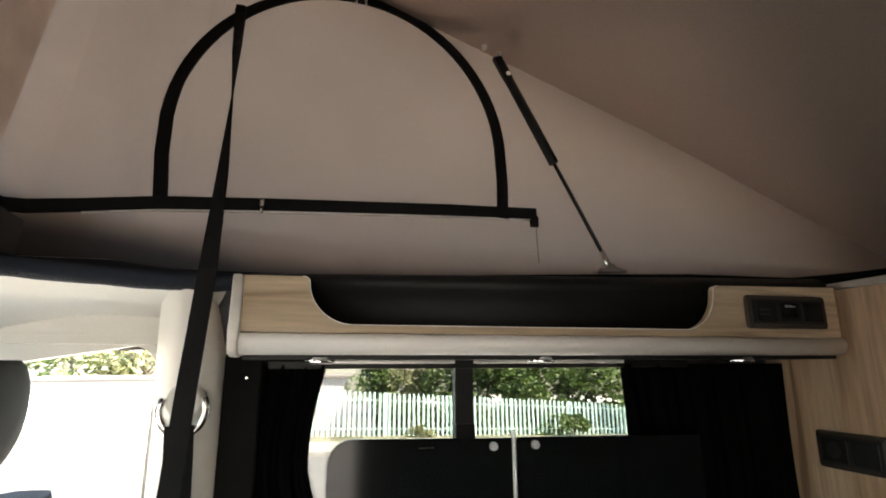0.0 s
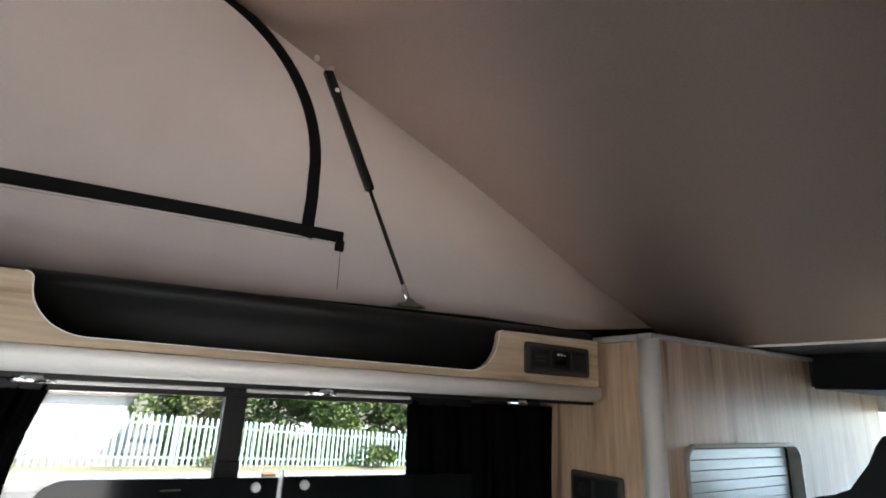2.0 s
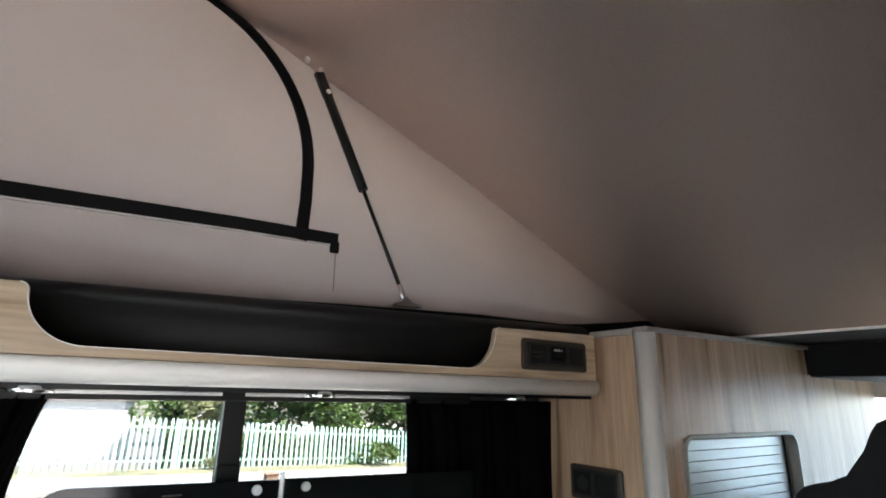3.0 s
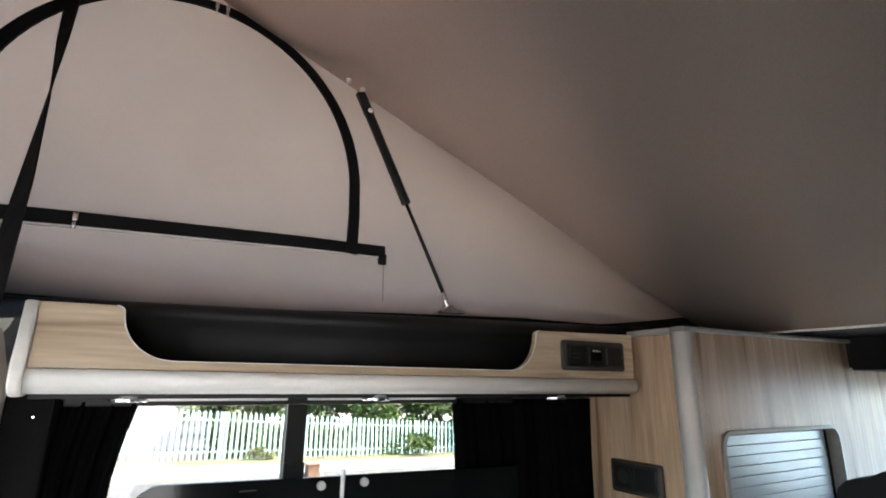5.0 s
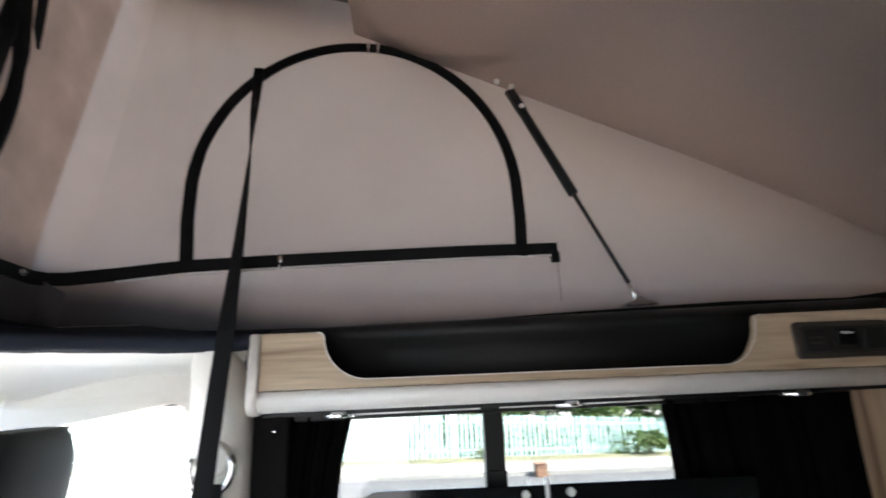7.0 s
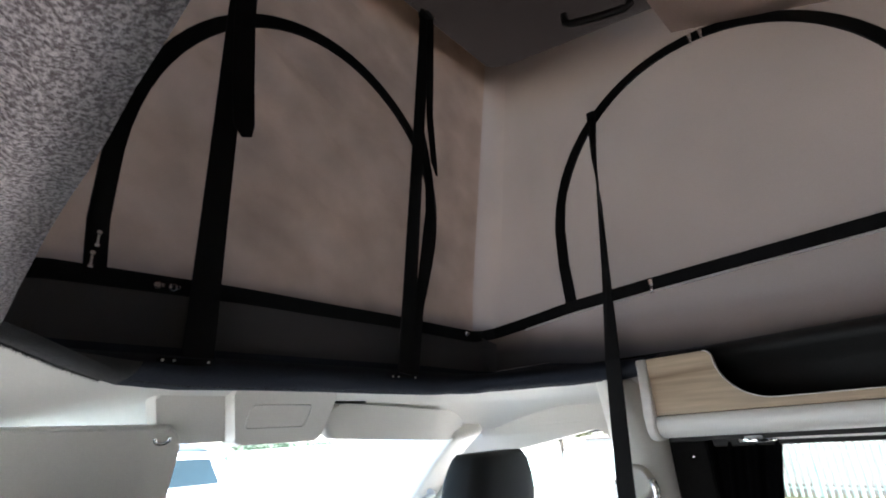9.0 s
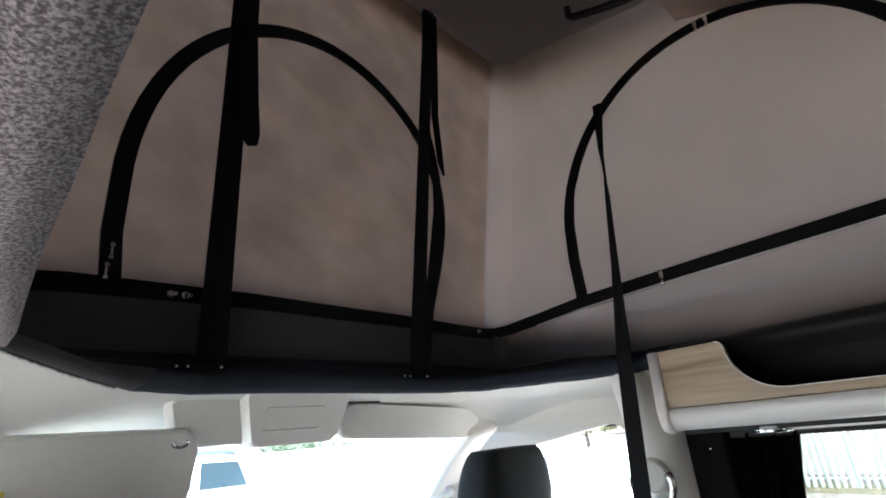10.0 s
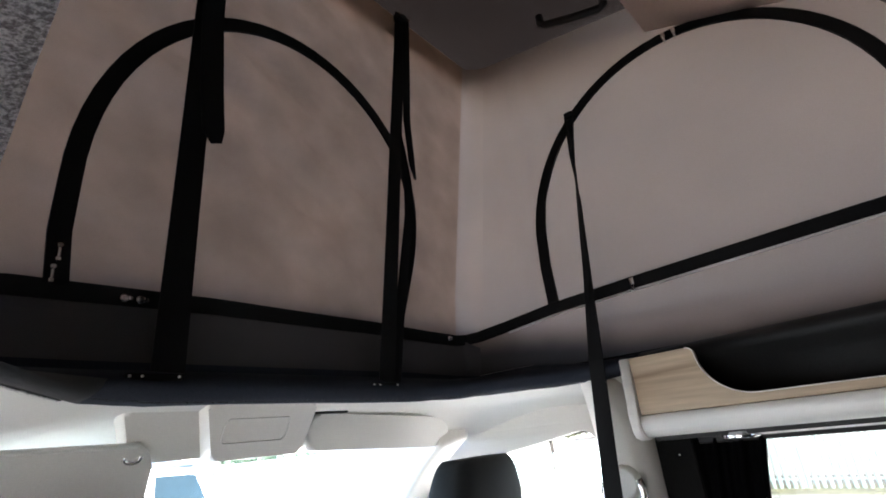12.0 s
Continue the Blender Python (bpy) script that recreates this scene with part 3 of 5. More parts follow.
def shade_frame():
    """Unseen raised frame, added just outside the foot of the tent to shade the cloth."""
    k = bmesh.new()
    rows = []
    for x, y, h in ((2.1, 1.238, 1.515), (0.55, 1.236, 1.515), (0.20, 1.226, 1.520), (-0.10, 1.213, 1.537), (-0.25, 1.212, 1.550), (-0.40, 1.212, 1.575), (-0.450, 1.19, 1.580), (-0.450, 0.08, 1.58), (-0.25, 0.035, 1.56), (2.1, 0.035, 1.51)):
        rows.append([k.verts.new((x, y, z)) for z in (1.46, h)])
    for a, b in zip(rows, rows[1:]):
        k.faces.new((a[0], a[1], b[1], b[0]))
    bmesh.ops.solidify(k, geom=list(k.faces), thickness=0.01)
    return k


solid("roof_shade_frame", shade_frame(), M_PAINT, "unseen white frame added to shade the foot of the tent", "roof", "structure")


def headliner():
    """Cream lining from the rim out to the windscreen header and the door frames."""
    k = bmesh.new()
    outer = [(-0.075, 1.32, 1.315), (-0.30, 1.31, 1.322), (-0.46, 1.23, 1.335), (-0.535, 1.10, 1.337), (-0.545, 0.85, 1.345), (-0.545, 0.45, 1.345),
             (-0.535, 0.22, 1.337), (-0.50, 0.08, 1.33), (-0.40, 0.0, 1.325), (-0.1, -0.25, 1.325), (0.08, -0.255, 1.327), (0.235, -0.258, 1.328), (2.10, -0.26, 1.33)]
    rows = []
    for i, ((l, t, o), (ox, oy, oz)) in enumerate(zip(RIM[2:], outer)):
        bow = 0.045 if i < 6 else 0.018
        a, b = Vector(o).lerp(Vector(l), 0.1) + Vector((0, 0, 0.001)), Vector((ox, oy, oz))
        rows.append([k.verts.new(a.lerp(b, u) + Vector((0, 0, bow * math.sin(math.pi * u) * u))) for u in (0, 0.2, 0.4, 0.6, 0.8, 0.92, 1)])
    for a, b in zip(rows, rows[1:]):
        for i in range(len(a) - 1):
            k.faces.new((a[i], a[i + 1], b[i + 1], b[i]))
    return k


solid("ceiling_cab", headliner(), M_CREAM, "cream fabric headliner over the cab", "ceiling", "structure", smooth=True)
solid("ceiling_side", box(-0.08, 2.10, 1.165, SIDE, 1.418, 1.43), M_LINING, "dark lined ceiling strip over the kitchen side", "ceiling", "structure")
solid("ceiling_rear", box(1.803, 2.66, -0.26, SIDE, 1.476, 1.494), M_LINING, "dark lined ceiling behind the roof opening", "ceiling", "structure")
k = box(2.102, 2.62, -0.26, 0.957, 1.370, 1.469, 0.004)
solid("rear_header_box", k, M_LINING, "dark lined box under the ceiling at the rear", "ceiling box", "structure")


# ---- cab: screen, pillars, visors, seats ----
def pane(name, pts, label, mat=M_GLASS):
    k = bmesh.new()
    k.faces.new([k.verts.new(p) for p in pts])
    ob = solid(name, k, mat, label, "window", "structure")
    ob.visible_shadow = False
    return ob


pane("windscreen", [(-0.545, 0.02, 1.335), (-0.545, 1.20, 1.335), (-1.27, 1.28, 0.70), (-1.27, -0.22, 0.70)], "faintly blue-green raked windscreen glass", M_SCREENGLASS)
pane("window_cab_door", [(-0.98, 1.36, 0.72), (-0.165, 1.36, 0.72), (-0.165, 1.36, 1.31), (-0.98, 1.36, 1.31)], "clear cab door window glass")
# A-pillars
for name, y, yo in (("pillar_front", 1.175, 1.30), ("pillar_front", -0.02, -0.24)):
    k = ribbon([(-0.47, y, 1.345), (-0.60, (y + yo) / 2, 1.285), (-0.90, yo, 1.03), (-1.26, yo, 0.70)], (0.35, 1, 0.2), [0.09, 0.085, 0.10, 0.13], 0.05)
    bmesh.ops.bevel(k, geom=list(k.edges), offset=0.012, segments=3, affect="EDGES", profile=0.5)
    solid(name, k, M_CREAMPLASTIC, "cream moulded windscreen pillar trim", "pillar", "structure", smooth=True)

# frame round the cab door window
def door_frame():
    outer = [(-1.02, 0.68), (-0.10, 0.68), (-0.10, 1.33), (-1.02, 1.33)]
    k = bmesh.new()
    win = rounded(-0.62, -0.158, 0.74, 1.316, 0.045, 5)
    win = [(u, v - (1.3 * max(0.0, -0.36 - u) ** 2 if v > 1.0 else 0.0)) for u, v in win]
    lo = [k.verts.new((u, 1.300, v)) for u, v in win]
    hi = [k.verts.new((u, 1.335, v)) for u, v in win]
    n = len(win)
    big = rounded(-1.0, -0.06, 0.66, 1.352, 0.02, 5)
    bl = [k.verts.new((u, 1.285, v)) for u, v in big]
    for i in range(n):
        j = (i + 1) % n
        k.faces.new((lo[i], lo[j], hi[j], hi[i]))
        k.faces.new((lo[i], lo[j], bl[j], bl[i]))
    return k


solid("door_cab", door_frame(), M_CREAMPLASTIC, "cream cab door window surround with rounded corners", "door", "structure", smooth=False)

# B-pillar trim
k = bmesh.new()
prof = [(-0.150, 1.30), (-0.130, 1.266), (-0.105, 1.230), (-0.068, 1.205), (-0.032, 1.215), (-0.028, 1.30)]
rows = []
for z, dy, sx in ((1.404, -0.090, 0.74), (1.403, -0.090, 0.76), (1.397, -0.087, 0.77), (1.37, -0.07, 0.85), (1.30, -0.035, 1.0), (1.15, -0.01, 1.0), (0.95, 0.0, 1.05), (0.5, 0.0, 1.15)):
    rows.append([k.verts.new((-0.095 + (x + 0.095) * sx, y + dy, z)) for x, y in prof])
for a, b in zip(rows, rows[1:]):
    for i in range(len(prof) - 1):
        k.faces.new((a[i], a[i + 1], b[i + 1], b[i]))
k.faces.new(rows[0])
solid("pillar_centre", k, M_CREAMPLASTIC, "cream moulded door pillar trim behind the cab", "pillar", "structure", smooth=True)

belt = thing("seat_belt_anchor", (-0.10, 1.20, 1.12), "chrome belt loop on the cream pillar with black webbing", "seat belt")
k = bmesh.new()
ring = [(-0.073 + 0.036 * math.cos(radians(a)), 1.165, 1.206 + 0.040 * math.sin(radians(a))) for a in range(150, 391, 15)]
part("loop", tube(ring, 0.007, 10), M_CHROME, belt, "chrome loop", True)
part("cap", cylinder((-0.073, 1.185, 1.220), (-0.073, 1.165, 1.220), 0.032, 0.028, 24, 0.004), M_CREAMPLASTIC, belt, "", True)
part("slot", box(-0.125, -0.045, 1.185, 1.197, 0.985, 1.0, 0.002), M_DARKPLASTIC, belt)
part("webbing", ribbon([(-0.073, 1.156, 1.182), (-0.066, 1.172, 0.98), (-0.06, 1.172, 0.7)], (1, 0, 0), 0.045, 0.003), M_TAPE, belt)


def visor_pad(y0, y1, z0, z1, x_top, x_low, thick, r):
    """A rounded visor pad, hung from its upper edge."""
    out = rounded(y0, y1, z0, z1, r, 6)
    k = prism(out, 0.0, thick, "x", 0.006)
    for v in k.verts:
        f = (z1 - v.co.z) / (z1 - z0)
        v.co.x += x_top + (x_low - x_top) * f
    return k


visor = thing("sun_visor", (-0.50, 1.0, 1.36), "cream padded sun visor folded up above the windscreen", "sun visor", "sun visors")
k = visor_pad(0.760, 1.158, 1.338, 1.400, -0.480, -0.510, 0.022, 0.030)
for v in k.verts:  # it hangs a little lower at its outer end
    v.co.z -= 0.058 * (v.co.y - 0.760)
    v.co.y += 0.010 * math.sin((v.co.z - 1.30) * 30)
visor_body = part("pad", k, M_VISOR, visor, "", True)
part("clip", box(-0.462, -0.448, 0.770, 0.845, 1.397, 1.402, 0.001), M_DARKPLASTIC, visor_body)
visor = thing("sun_visor", (-0.50, 0.4, 1.36), "cream padded sun visor swung down with a warning sticker", "sun visor", "sun visors")
visor_body = part("pad", visor_pad(0.02, 0.504, 1.16, 1.368, -0.470, -0.56, 0.022, 0.03), M_VISOR, visor, "", True)
part("piping", tube([(-0.449, 0.04, 1.366), (-0.449, 0.26, 1.369), (-0.451, 0.482, 1.366)], 0.004, 8), M_VISOR, visor_body, "", True)
clip_bm = tube([(-0.447 + 0.004 * math.sin(radians(a)), 0.473 + 0.010 * math.cos(radians(a)), 1.350 + 0.006 * math.sin(radians(a))) for a in range(-200, 30, 15)], 0.0028, 8)
part("clip", clip_bm, M_CHROME, visor_body, "chrome hook", True)
part("sticker", box(-0.4795, -0.473, 0.277, 0.288, 1.304, 1.327), M_YELLOW, visor_body, "small yellow sticker")

console = thing("overhead_console", (-0.50, 0.74, 1.40), "cream overhead console with a closed lid above the windscreen", "console")
k = visor_pad(0.440, 0.575, 1.343, 1.410, -0.440, -0.525, 0.036, 0.010)
for v in k.verts:
    v.co.y += 0.050 * (1.410 - v.co.z) / 0.073
part("wing", k, M_CREAMPLASTIC, console, "", True)
k = visor_pad(0.535, 0.724, 1.335, 1.412, -0.425, -0.515, 0.05, 0.010)
for v in k.verts:
    v.co.y += (0.055 if v.co.y < 0.64 else 0.024) * (1.412 - v.co.z) / 0.077
console_body = part("body", k, M_CREAMPLASTIC, console)
pts = [(-0.425 + 0.0505 - 0.09 * (1.412 - z) / 0.077, y + 0.30 * (1.39 - z), z) for y, z in rounded(0.578, 0.687, 1.358, 1.390, 0.007, 4)]
part("lid", tube(pts + pts[:1], 0.0012, 6), M_VISOR, console_body)

# moulded bump over the cab door and grab handle on the pillar
k = prism(rounded(-0.495, -0.10, 1.318, 1.376, 0.027, 8), 1.268, 1.238, "y", 0.014, seg=4)
for v in k.verts:  # it dies away into the lining towards the rear
    v.co.y += 0.034 * smoothstep(min(1.0, max(0.0, (v.co.x + 0.47) / 0.26)))
solid("airbag_cover", k, M_CREAMPLASTIC, "cream moulded bump over the cab door", "trim cover", smooth=True)
k = tube([(-0.64, 1.225, 1.19), (-0.635, 1.19, 1.175), (-0.70, 1.185, 1.10), (-0.775, 1.20, 1.02), (-0.80, 1.235, 1.01)], [0.013, 0.013, 0.012, 0.013, 0.014], 10)
solid("grab_handle", k, M_CREAMPLASTIC, "cream grab handle on the windscreen pillar", "handle", smooth=True)


def cab_seat(at, label):
    """High-backed seat with a headrest on two chrome posts; built facing forwards at its base."""
    x, y = at
    seat = thing("cab_seat", (x, y, 0.0), label, "seat", "cab seats")

    def pad(px0, px1, hw0, hw1, z0, z1, lean, r):
        k = bmesh.new()
        n = 18
        rows = []
        for i in range(n + 1):
            f = i / n
            hw = hw0 + (hw1 - hw0) * f
            edge = min(1.0, 0.45 + 0.55 * math.sin(math.pi * min(1, max(0, f * 0.96 + 0.02))) ** 0.4)
            z = z0 + (z1 - z0) * f
            cx = (px0 + px1) / 2 + lean * f
            hx = (px1 - px0) / 2 * edge
            rows.append([k.verts.new((cx + hx * sx * (abs(c) if False else 1) * c, y + hw * edge ** 0.5 * s, z))
                         for sx, c, s in [(1, math.copysign(abs(math.cos(radians(a))) ** 0.5, math.cos(radians(a))), math.copysign(abs(math.sin(radians(a))) ** 0.5, math.sin(radians(a)))) for a in range(0, 360, 15)]])
        m = len(rows[0])
        for a, b in zip(rows, rows[1:]):
            for j in range(m):
                k.faces.new((a[j], a[(j + 1) % m], b[(j + 1) % m], b[j]))
        k.faces.new(rows[0][::-1])
        k.faces.new(rows[-1])
        return k
    rest = part("headrest", pad(x - 0.055, x + 0.055, 0.128, 0.110, 1.118, 1.288, 0.02, 0.03), M_SEAT, seat, "black padded headrest", True)
    for dy in (-0.06, 0.06):
        part("post", cylinder((x, y + dy, 1.0), (x, y + dy, 1.14), 0.006, n=12), M_CHROME, rest, "chrome post", True)
    part("backrest", pad(x - 0.07, x + 0.08, 0.25, 0.20, 0.42, 1.075, 0.05, 0.05), M_SEAT, seat, "", True)
    part("seat_cushion", box(x - 0.52, x + 0.02, y - 0.25, y + 0.25, 0.34, 0.47, 0.04, seg=3), M_SEAT, seat, "", True)
    part("base", box(x - 0.46, x + 0.0, y - 0.2, y + 0.2, 0.0, 0.34, 0.01), M_DARKPLASTIC, seat)
    return seat


cab_seat((-0.37, 1.100), "black fabric cab seat with a padded headrest")
cab_seat((-0.36, 0.18), "black fabric cab seat with a padded headrest")

# rear bench
bench = thing("rear_bench", (1.75, 0.35, 0.0), "black upholstered rear bench with high wing-shaped headrest", "bench seat")
part("cushion", box(1.05, 1.80, -0.2, 0.90, 0.30, 0.46, 0.04, seg=3), M_SEAT, bench, "", True)
part("base", box(1.10, 1.78, -0.18, 0.88, 0.0, 0.30, 0.01), M_DARKPLASTIC, bench)
wing = [(0.856, 1.080), (0.837, 1.100), (0.810, 1.111), (0.782, 1.115), (0.757, 1.117), (0.733, 1.128), (0.716, 1.152), (0.699, 1.195), (0.685, 1.233), (0.671, 1.253), (0.653, 1.263), (0.620, 1.268)]
prof = [(-0.18, 0.47), (0.862, 0.47), (0.862, 1.05)] + wing + [(1.0 - y, z) for y, z in wing[-1:4:-1]] + [(0.20, 1.115), (-0.16, 1.112), (-0.18, 1.09)]
k = prism(prof, 1.66, 1.80, "x", 0.012, seg=3)
part("backrest", k, M_SEAT, bench, "black backrest with shaped headrest", True)


# ---- overhead locker over the kitchen ----
locker = thing("overhead_locker", (0.64, 1.15, 1.28), "pale wood overhead locker with cut-out front and aluminium edge", "cupboard")


xl, xr, zb, zt = 0.113, 0.949, 1.3462, 1.428
zr = 1.438  # the top edge rises a little towards the tall cupboard
out = [(0.018, 1.332), (1.256, 1.332), (1.256, 1.444)]


def cut_end(x, way, zt):
    """One end of the cut-out: rounded shoulder, then a quarter curve down to its floor."""
    pts = [(x + way * 0.012 * math.sin(radians(a)), zt - 0.012 + 0.012 * math.cos(radians(a))) for a in range(0, 91, 15)]
    for i in range(1, 15):
        a = radians(90 * i / 14)
        pts.append((x + way * (0.012 + 0.004 * i / 14 + 0.072 * (1 - math.cos(a))), zb + (zt - 0.012 - zb) * (1 - math.sin(a))))
    return pts


out += cut_end(xr, -1, zr) + cut_end(xl, 1, zt)[::-1]
out.append((0.018, zt - 0.001))
part("fascia", prism(out, 1.086, 1.101, "y", 0.0012, seg=1), M_WOOD_H, locker, "pale striped wood fascia with a wide cut-out")

# rounded aluminium edge along the bottom of the fascia
prof = [(1.104, 1.3315), (1.084, 1.3315), (1.079, 1.328), (1.076, 1.319), (1.079, 1.308), (1.087, 1.300), (1.10, 1.296), (1.125, 1.296), (1.125, 1.300), (1.104, 1.301)]
part("edge_band", tube([(x, 1.0862, z) for x, z in cut_end(xr, -1, zr) + cut_end(xl, 1, zt)[::-1]], 0.0011, 6), M_ALU, locker, "pale edge band round the cut-out", True)
part("edge_profile", prism(prof, 0.018, 1.256, "x"), M_ALU, locker, "satin aluminium edge profile", True)
cap = [(1.128, 1.292), (1.098, 1.292), (1.083, 1.296), (1.074, 1.306), (1.071, 1.322), (1.073, 1.335), (1.077, 1.355), (1.080, 1.427), (1.106, 1.429), (1.128, 1.429)]
part("end_cap", prism(cap, 0.001, 0.0178, "x", 0.005, seg=4), M_ALU, locker, "satin aluminium end cap", True)
part("end_panel", box(0.006, 0.018, 1.129, 1.326, 1.296, 1.428, 0.001), M_WOOD_V, locker)
part("bottom", box(0.02, 1.28, 1.126, 1.326, 1.288, 1.298, 0.001), M_DARKPLASTIC, locker)
# black lined trough behind the cut-out, rising to the rim
trough = [(1.103, 1.305), (1.125, 1.303), (1.142, 1.312), (1.150, 1.335), (1.150, 1.365), (1.146, 1.39), (1.136, 1.408), (1.124, 1.420), (1.116, 1.431), (1.115, 1.441), (1.121, 1.451), (1.133, 1.459), (1.150, 1.464), (1.160, 1.465), (1.163, 1.461), (1.155, 1.44),
          (1.155, 1.414), (1.325, 1.412), (1.325, 1.30), (1.103, 1.30)]
k = prism(trough, 0.024, 1.279, "x")
for v in k.verts:  # its upper edge climbs with the foot of the tent
    if v.co.z > 1.40:
        v.co.z += (-0.024 + 0.034 * (v.co.x - 0.024) / 1.255) * (v.co.z - 1.40) / 0.065
part("lining", k, M_BLACKVINYL, locker, "black padded vinyl lining", True)
# bead lights
for i, x in enumerate((0.147, 0.572, 1.042)):
    spot = thing("spotlight", (x, 1.175, 1.288), "small chrome spotlight under the locker", "lamp", "spotlights under the locker")
    ring_part = part("ring", cylinder((x, 1.150, 1.293), (x, 1.150, 1.2825), 0.027, 0.028, 32, 0.0015), M_CHROME, spot, "chrome ring", True)
    part("lens", cylinder((x, 1.150, 1.2835), (x, 1.150, 1.2817), 0.022, 0.024, 28, 0.0008), M_LED, ring_part, "dim frosted lens", True)
for x0, x1 in ((0.13, 0.415), (0.455, 0.80)):
    k = box(x0, x1, 1.215, 1.223, 1.281, 1.288, 0.002)
    solid("light_strip", k, M_ALU_V, "slim pale strip under the locker above the window", "trim strip", group="strips over the window")

panel = thing("control_panel", (1.11, 1.085, 1.384), "brown-black switch panel set in the wood fascia", "switch panel")
part("bezel", prism(rounded(1.008, 1.214, 1.350, 1.420, 0.008, 4), 1.0865, 1.077, "y", 0.003), M_BEZEL, panel, "grey-brown bezel")
part("face", prism(rounded(1.018, 1.204, 1.359, 1.411, 0.005, 4), 1.0775, 1.0755, "y", 0.0008, seg=1), M_PANEL, panel)
for i in range(3):
    x0 = 1.026 + i * 0.060
    part("module", prism(rounded(x0, x0 + 0.052, 1.364, 1.405, 0.004, 3), 1.0756, 1.0715, "y", 0.001, seg=1), M_DARKPLASTIC, panel)
screen = part("display", box(1.090, 1.128, 1.0704, 1.0716, 1.374, 1.402, 0.0004), M_GLASSLID, panel, "small dark display")
for (x0, x1, z0, z1) in ((1.098, 1.106, 1.3945, 1.3995), (1.109, 1.116, 1.3945, 1.3995), (1.119, 1.124, 1.395, 1.3975)):
    part("digit_bar", box(x0, x1, 1.0698, 1.0703, z0, z1), M_WHITE, screen, "pale unreadable mark")
for j in range(2):
    part("label_bar", box(1.032, 1.060, 1.0708, 1.0714, 1.388 - j * 0.010, 1.3905 - j * 0.010), M_BEZEL, panel, "dim unreadable mark")


# ---- side window, curtains, hob lids ----
win = thing("window_1", (0.45, 1.30, 1.0), "long side window with a dark upright and dark frame", "window", kind="structure")
part("window_frame", plate((0.03, 1.02, 0.80, 1.299), [(0.075, 0.437, 0.845, 1.272), (0.477, 0.975, 0.845, 1.272)], 1.300, 1.328, "y"), M_DARKPLASTIC, win, "dark frame with an upright")
g = part("pane", box(0.075, 0.437, 1.312, 1.316, 0.845, 1.272), M_TINTED, win, "lightly tinted pane")
g2 = part("pane", box(0.477, 0.975, 1.312, 1.316, 0.845, 1.272), M_TINTED, win, "lightly tinted pane")
part("catch", box(0.435, 0.479, 1.292, 1.302, 1.11, 1.155, 0.003), M_DARKPLASTIC, win)
for o in (g, g2):
    o.visible_shadow = False
k = box(0.05, 1.0, 1.262, 1.298, 1.271, 1.288, 0.003)
solid("curtain_rail", k, M_DARKPLASTIC, "dark curtain rail above the side window", "curtain rail")


def curtain(x_far, x_top, x_mid, x_low, label):
    """Gathered curtain: folds that hang from the rail; its free edge is drawn in towards mid height."""
    def f(u, v):
        z = 1.279 - 0.60 * v
        w = v / 0.30
        edge = x_top + (x_mid - x_top) * math.sin(min(w, 1) * math.pi / 2) if w < 1 else x_mid + (x_low - x_mid) * smoothstep(min(1, (w - 1) / 1.0))
        x = x_far + (edge - x_far) * u
        return (x, 1.268 + 0.006 * math.sin(u * 31 + 0.6 * math.sin(v * 5)) + 0.003 * math.sin(u * 77 + v * 3), z)
    ob = solid("curtain", grid_sheet(f, 90, 24, 0.003), M_CURTAIN, label, "curtain", group="curtains at the side window", smooth=True)
    return ob


curtain(-0.025, 0.163, 0.135, 0.180, "black gathered curtain drawn back at the window")
curtain(1.278, 0.820, 0.830, 0.815, "black gathered curtain drawn back at the window")
k = box(-0.028, 0.04, 1.255, 1.328, 0.8, 1.30, 0.004)
solid("pillar_lining", k, M_BLACKLINER, "dark carpeted pillar lining beside the curtain", "pillar", "structure")
solid("press_stud", cylinder((0.014, 1.2505, 1.256), (0.014, 1.2555, 1.256), 0.0018, 0.0015, 12), M_CHROME, "tiny bright press stud on the dark lining", "fastener")

for x0, x1, bx, lab in ((0.170, 0.540, 0.499, "black glass hob lid standing open against the window"), (0.549, 0.99, 0.590, "black glass sink lid standing open against the window")):
    lid = thing("glass_lid", ((x0 + x1) / 2, 1.24, 0.90), lab, "hob lid", "glass lids of the kitchen")
    r = 0.045
    o = [(x1, 0.90), (x1, 1.132 if x0 < 0.3 else 1.124), ]
    if x0 < 0.3:
        o += [(x0 + r + r * math.cos(radians(a)), 1.140 - r + r * math.sin(radians(a))) for a in range(90, 181, 10)]
    else:
        o += [(x0, 1.133)]
    o += [(x0, 0.90)]
    glass = part("pane", prism(o, 1.236, 1.242, "y", 0.0012, seg=1), M_GLASSLID, lid, "black glass pane")
    part("button", cylinder((bx, 1.237, 1.117), (bx, 1.228, 1.117), 0.009, 0.008, 20, 0.001), M_WHITE, glass, "round pale button", True)
    if x0 < 0.3:
        part("mark", box(0.345, 0.375, 1.2345, 1.2358, 1.1175, 1.1195), M_BEZEL, glass, "faint unreadable mark")
solid("lid_divider", box(0.5415, 0.5475, 1.232, 1.246, 0.90, 1.145, 0.002), M_ALU_V, "slim pale upright between the two glass lids", "trim strip")

kitchen = thing("kitchen_unit", (0.6, 1.1, 0.0), "pale wood kitchen unit along the van side", "cabinet")
part("body", box(0.05, 1.28, 0.96, 1.325, 0.0, 0.86, 0.004), M_WOOD_H, kitchen)
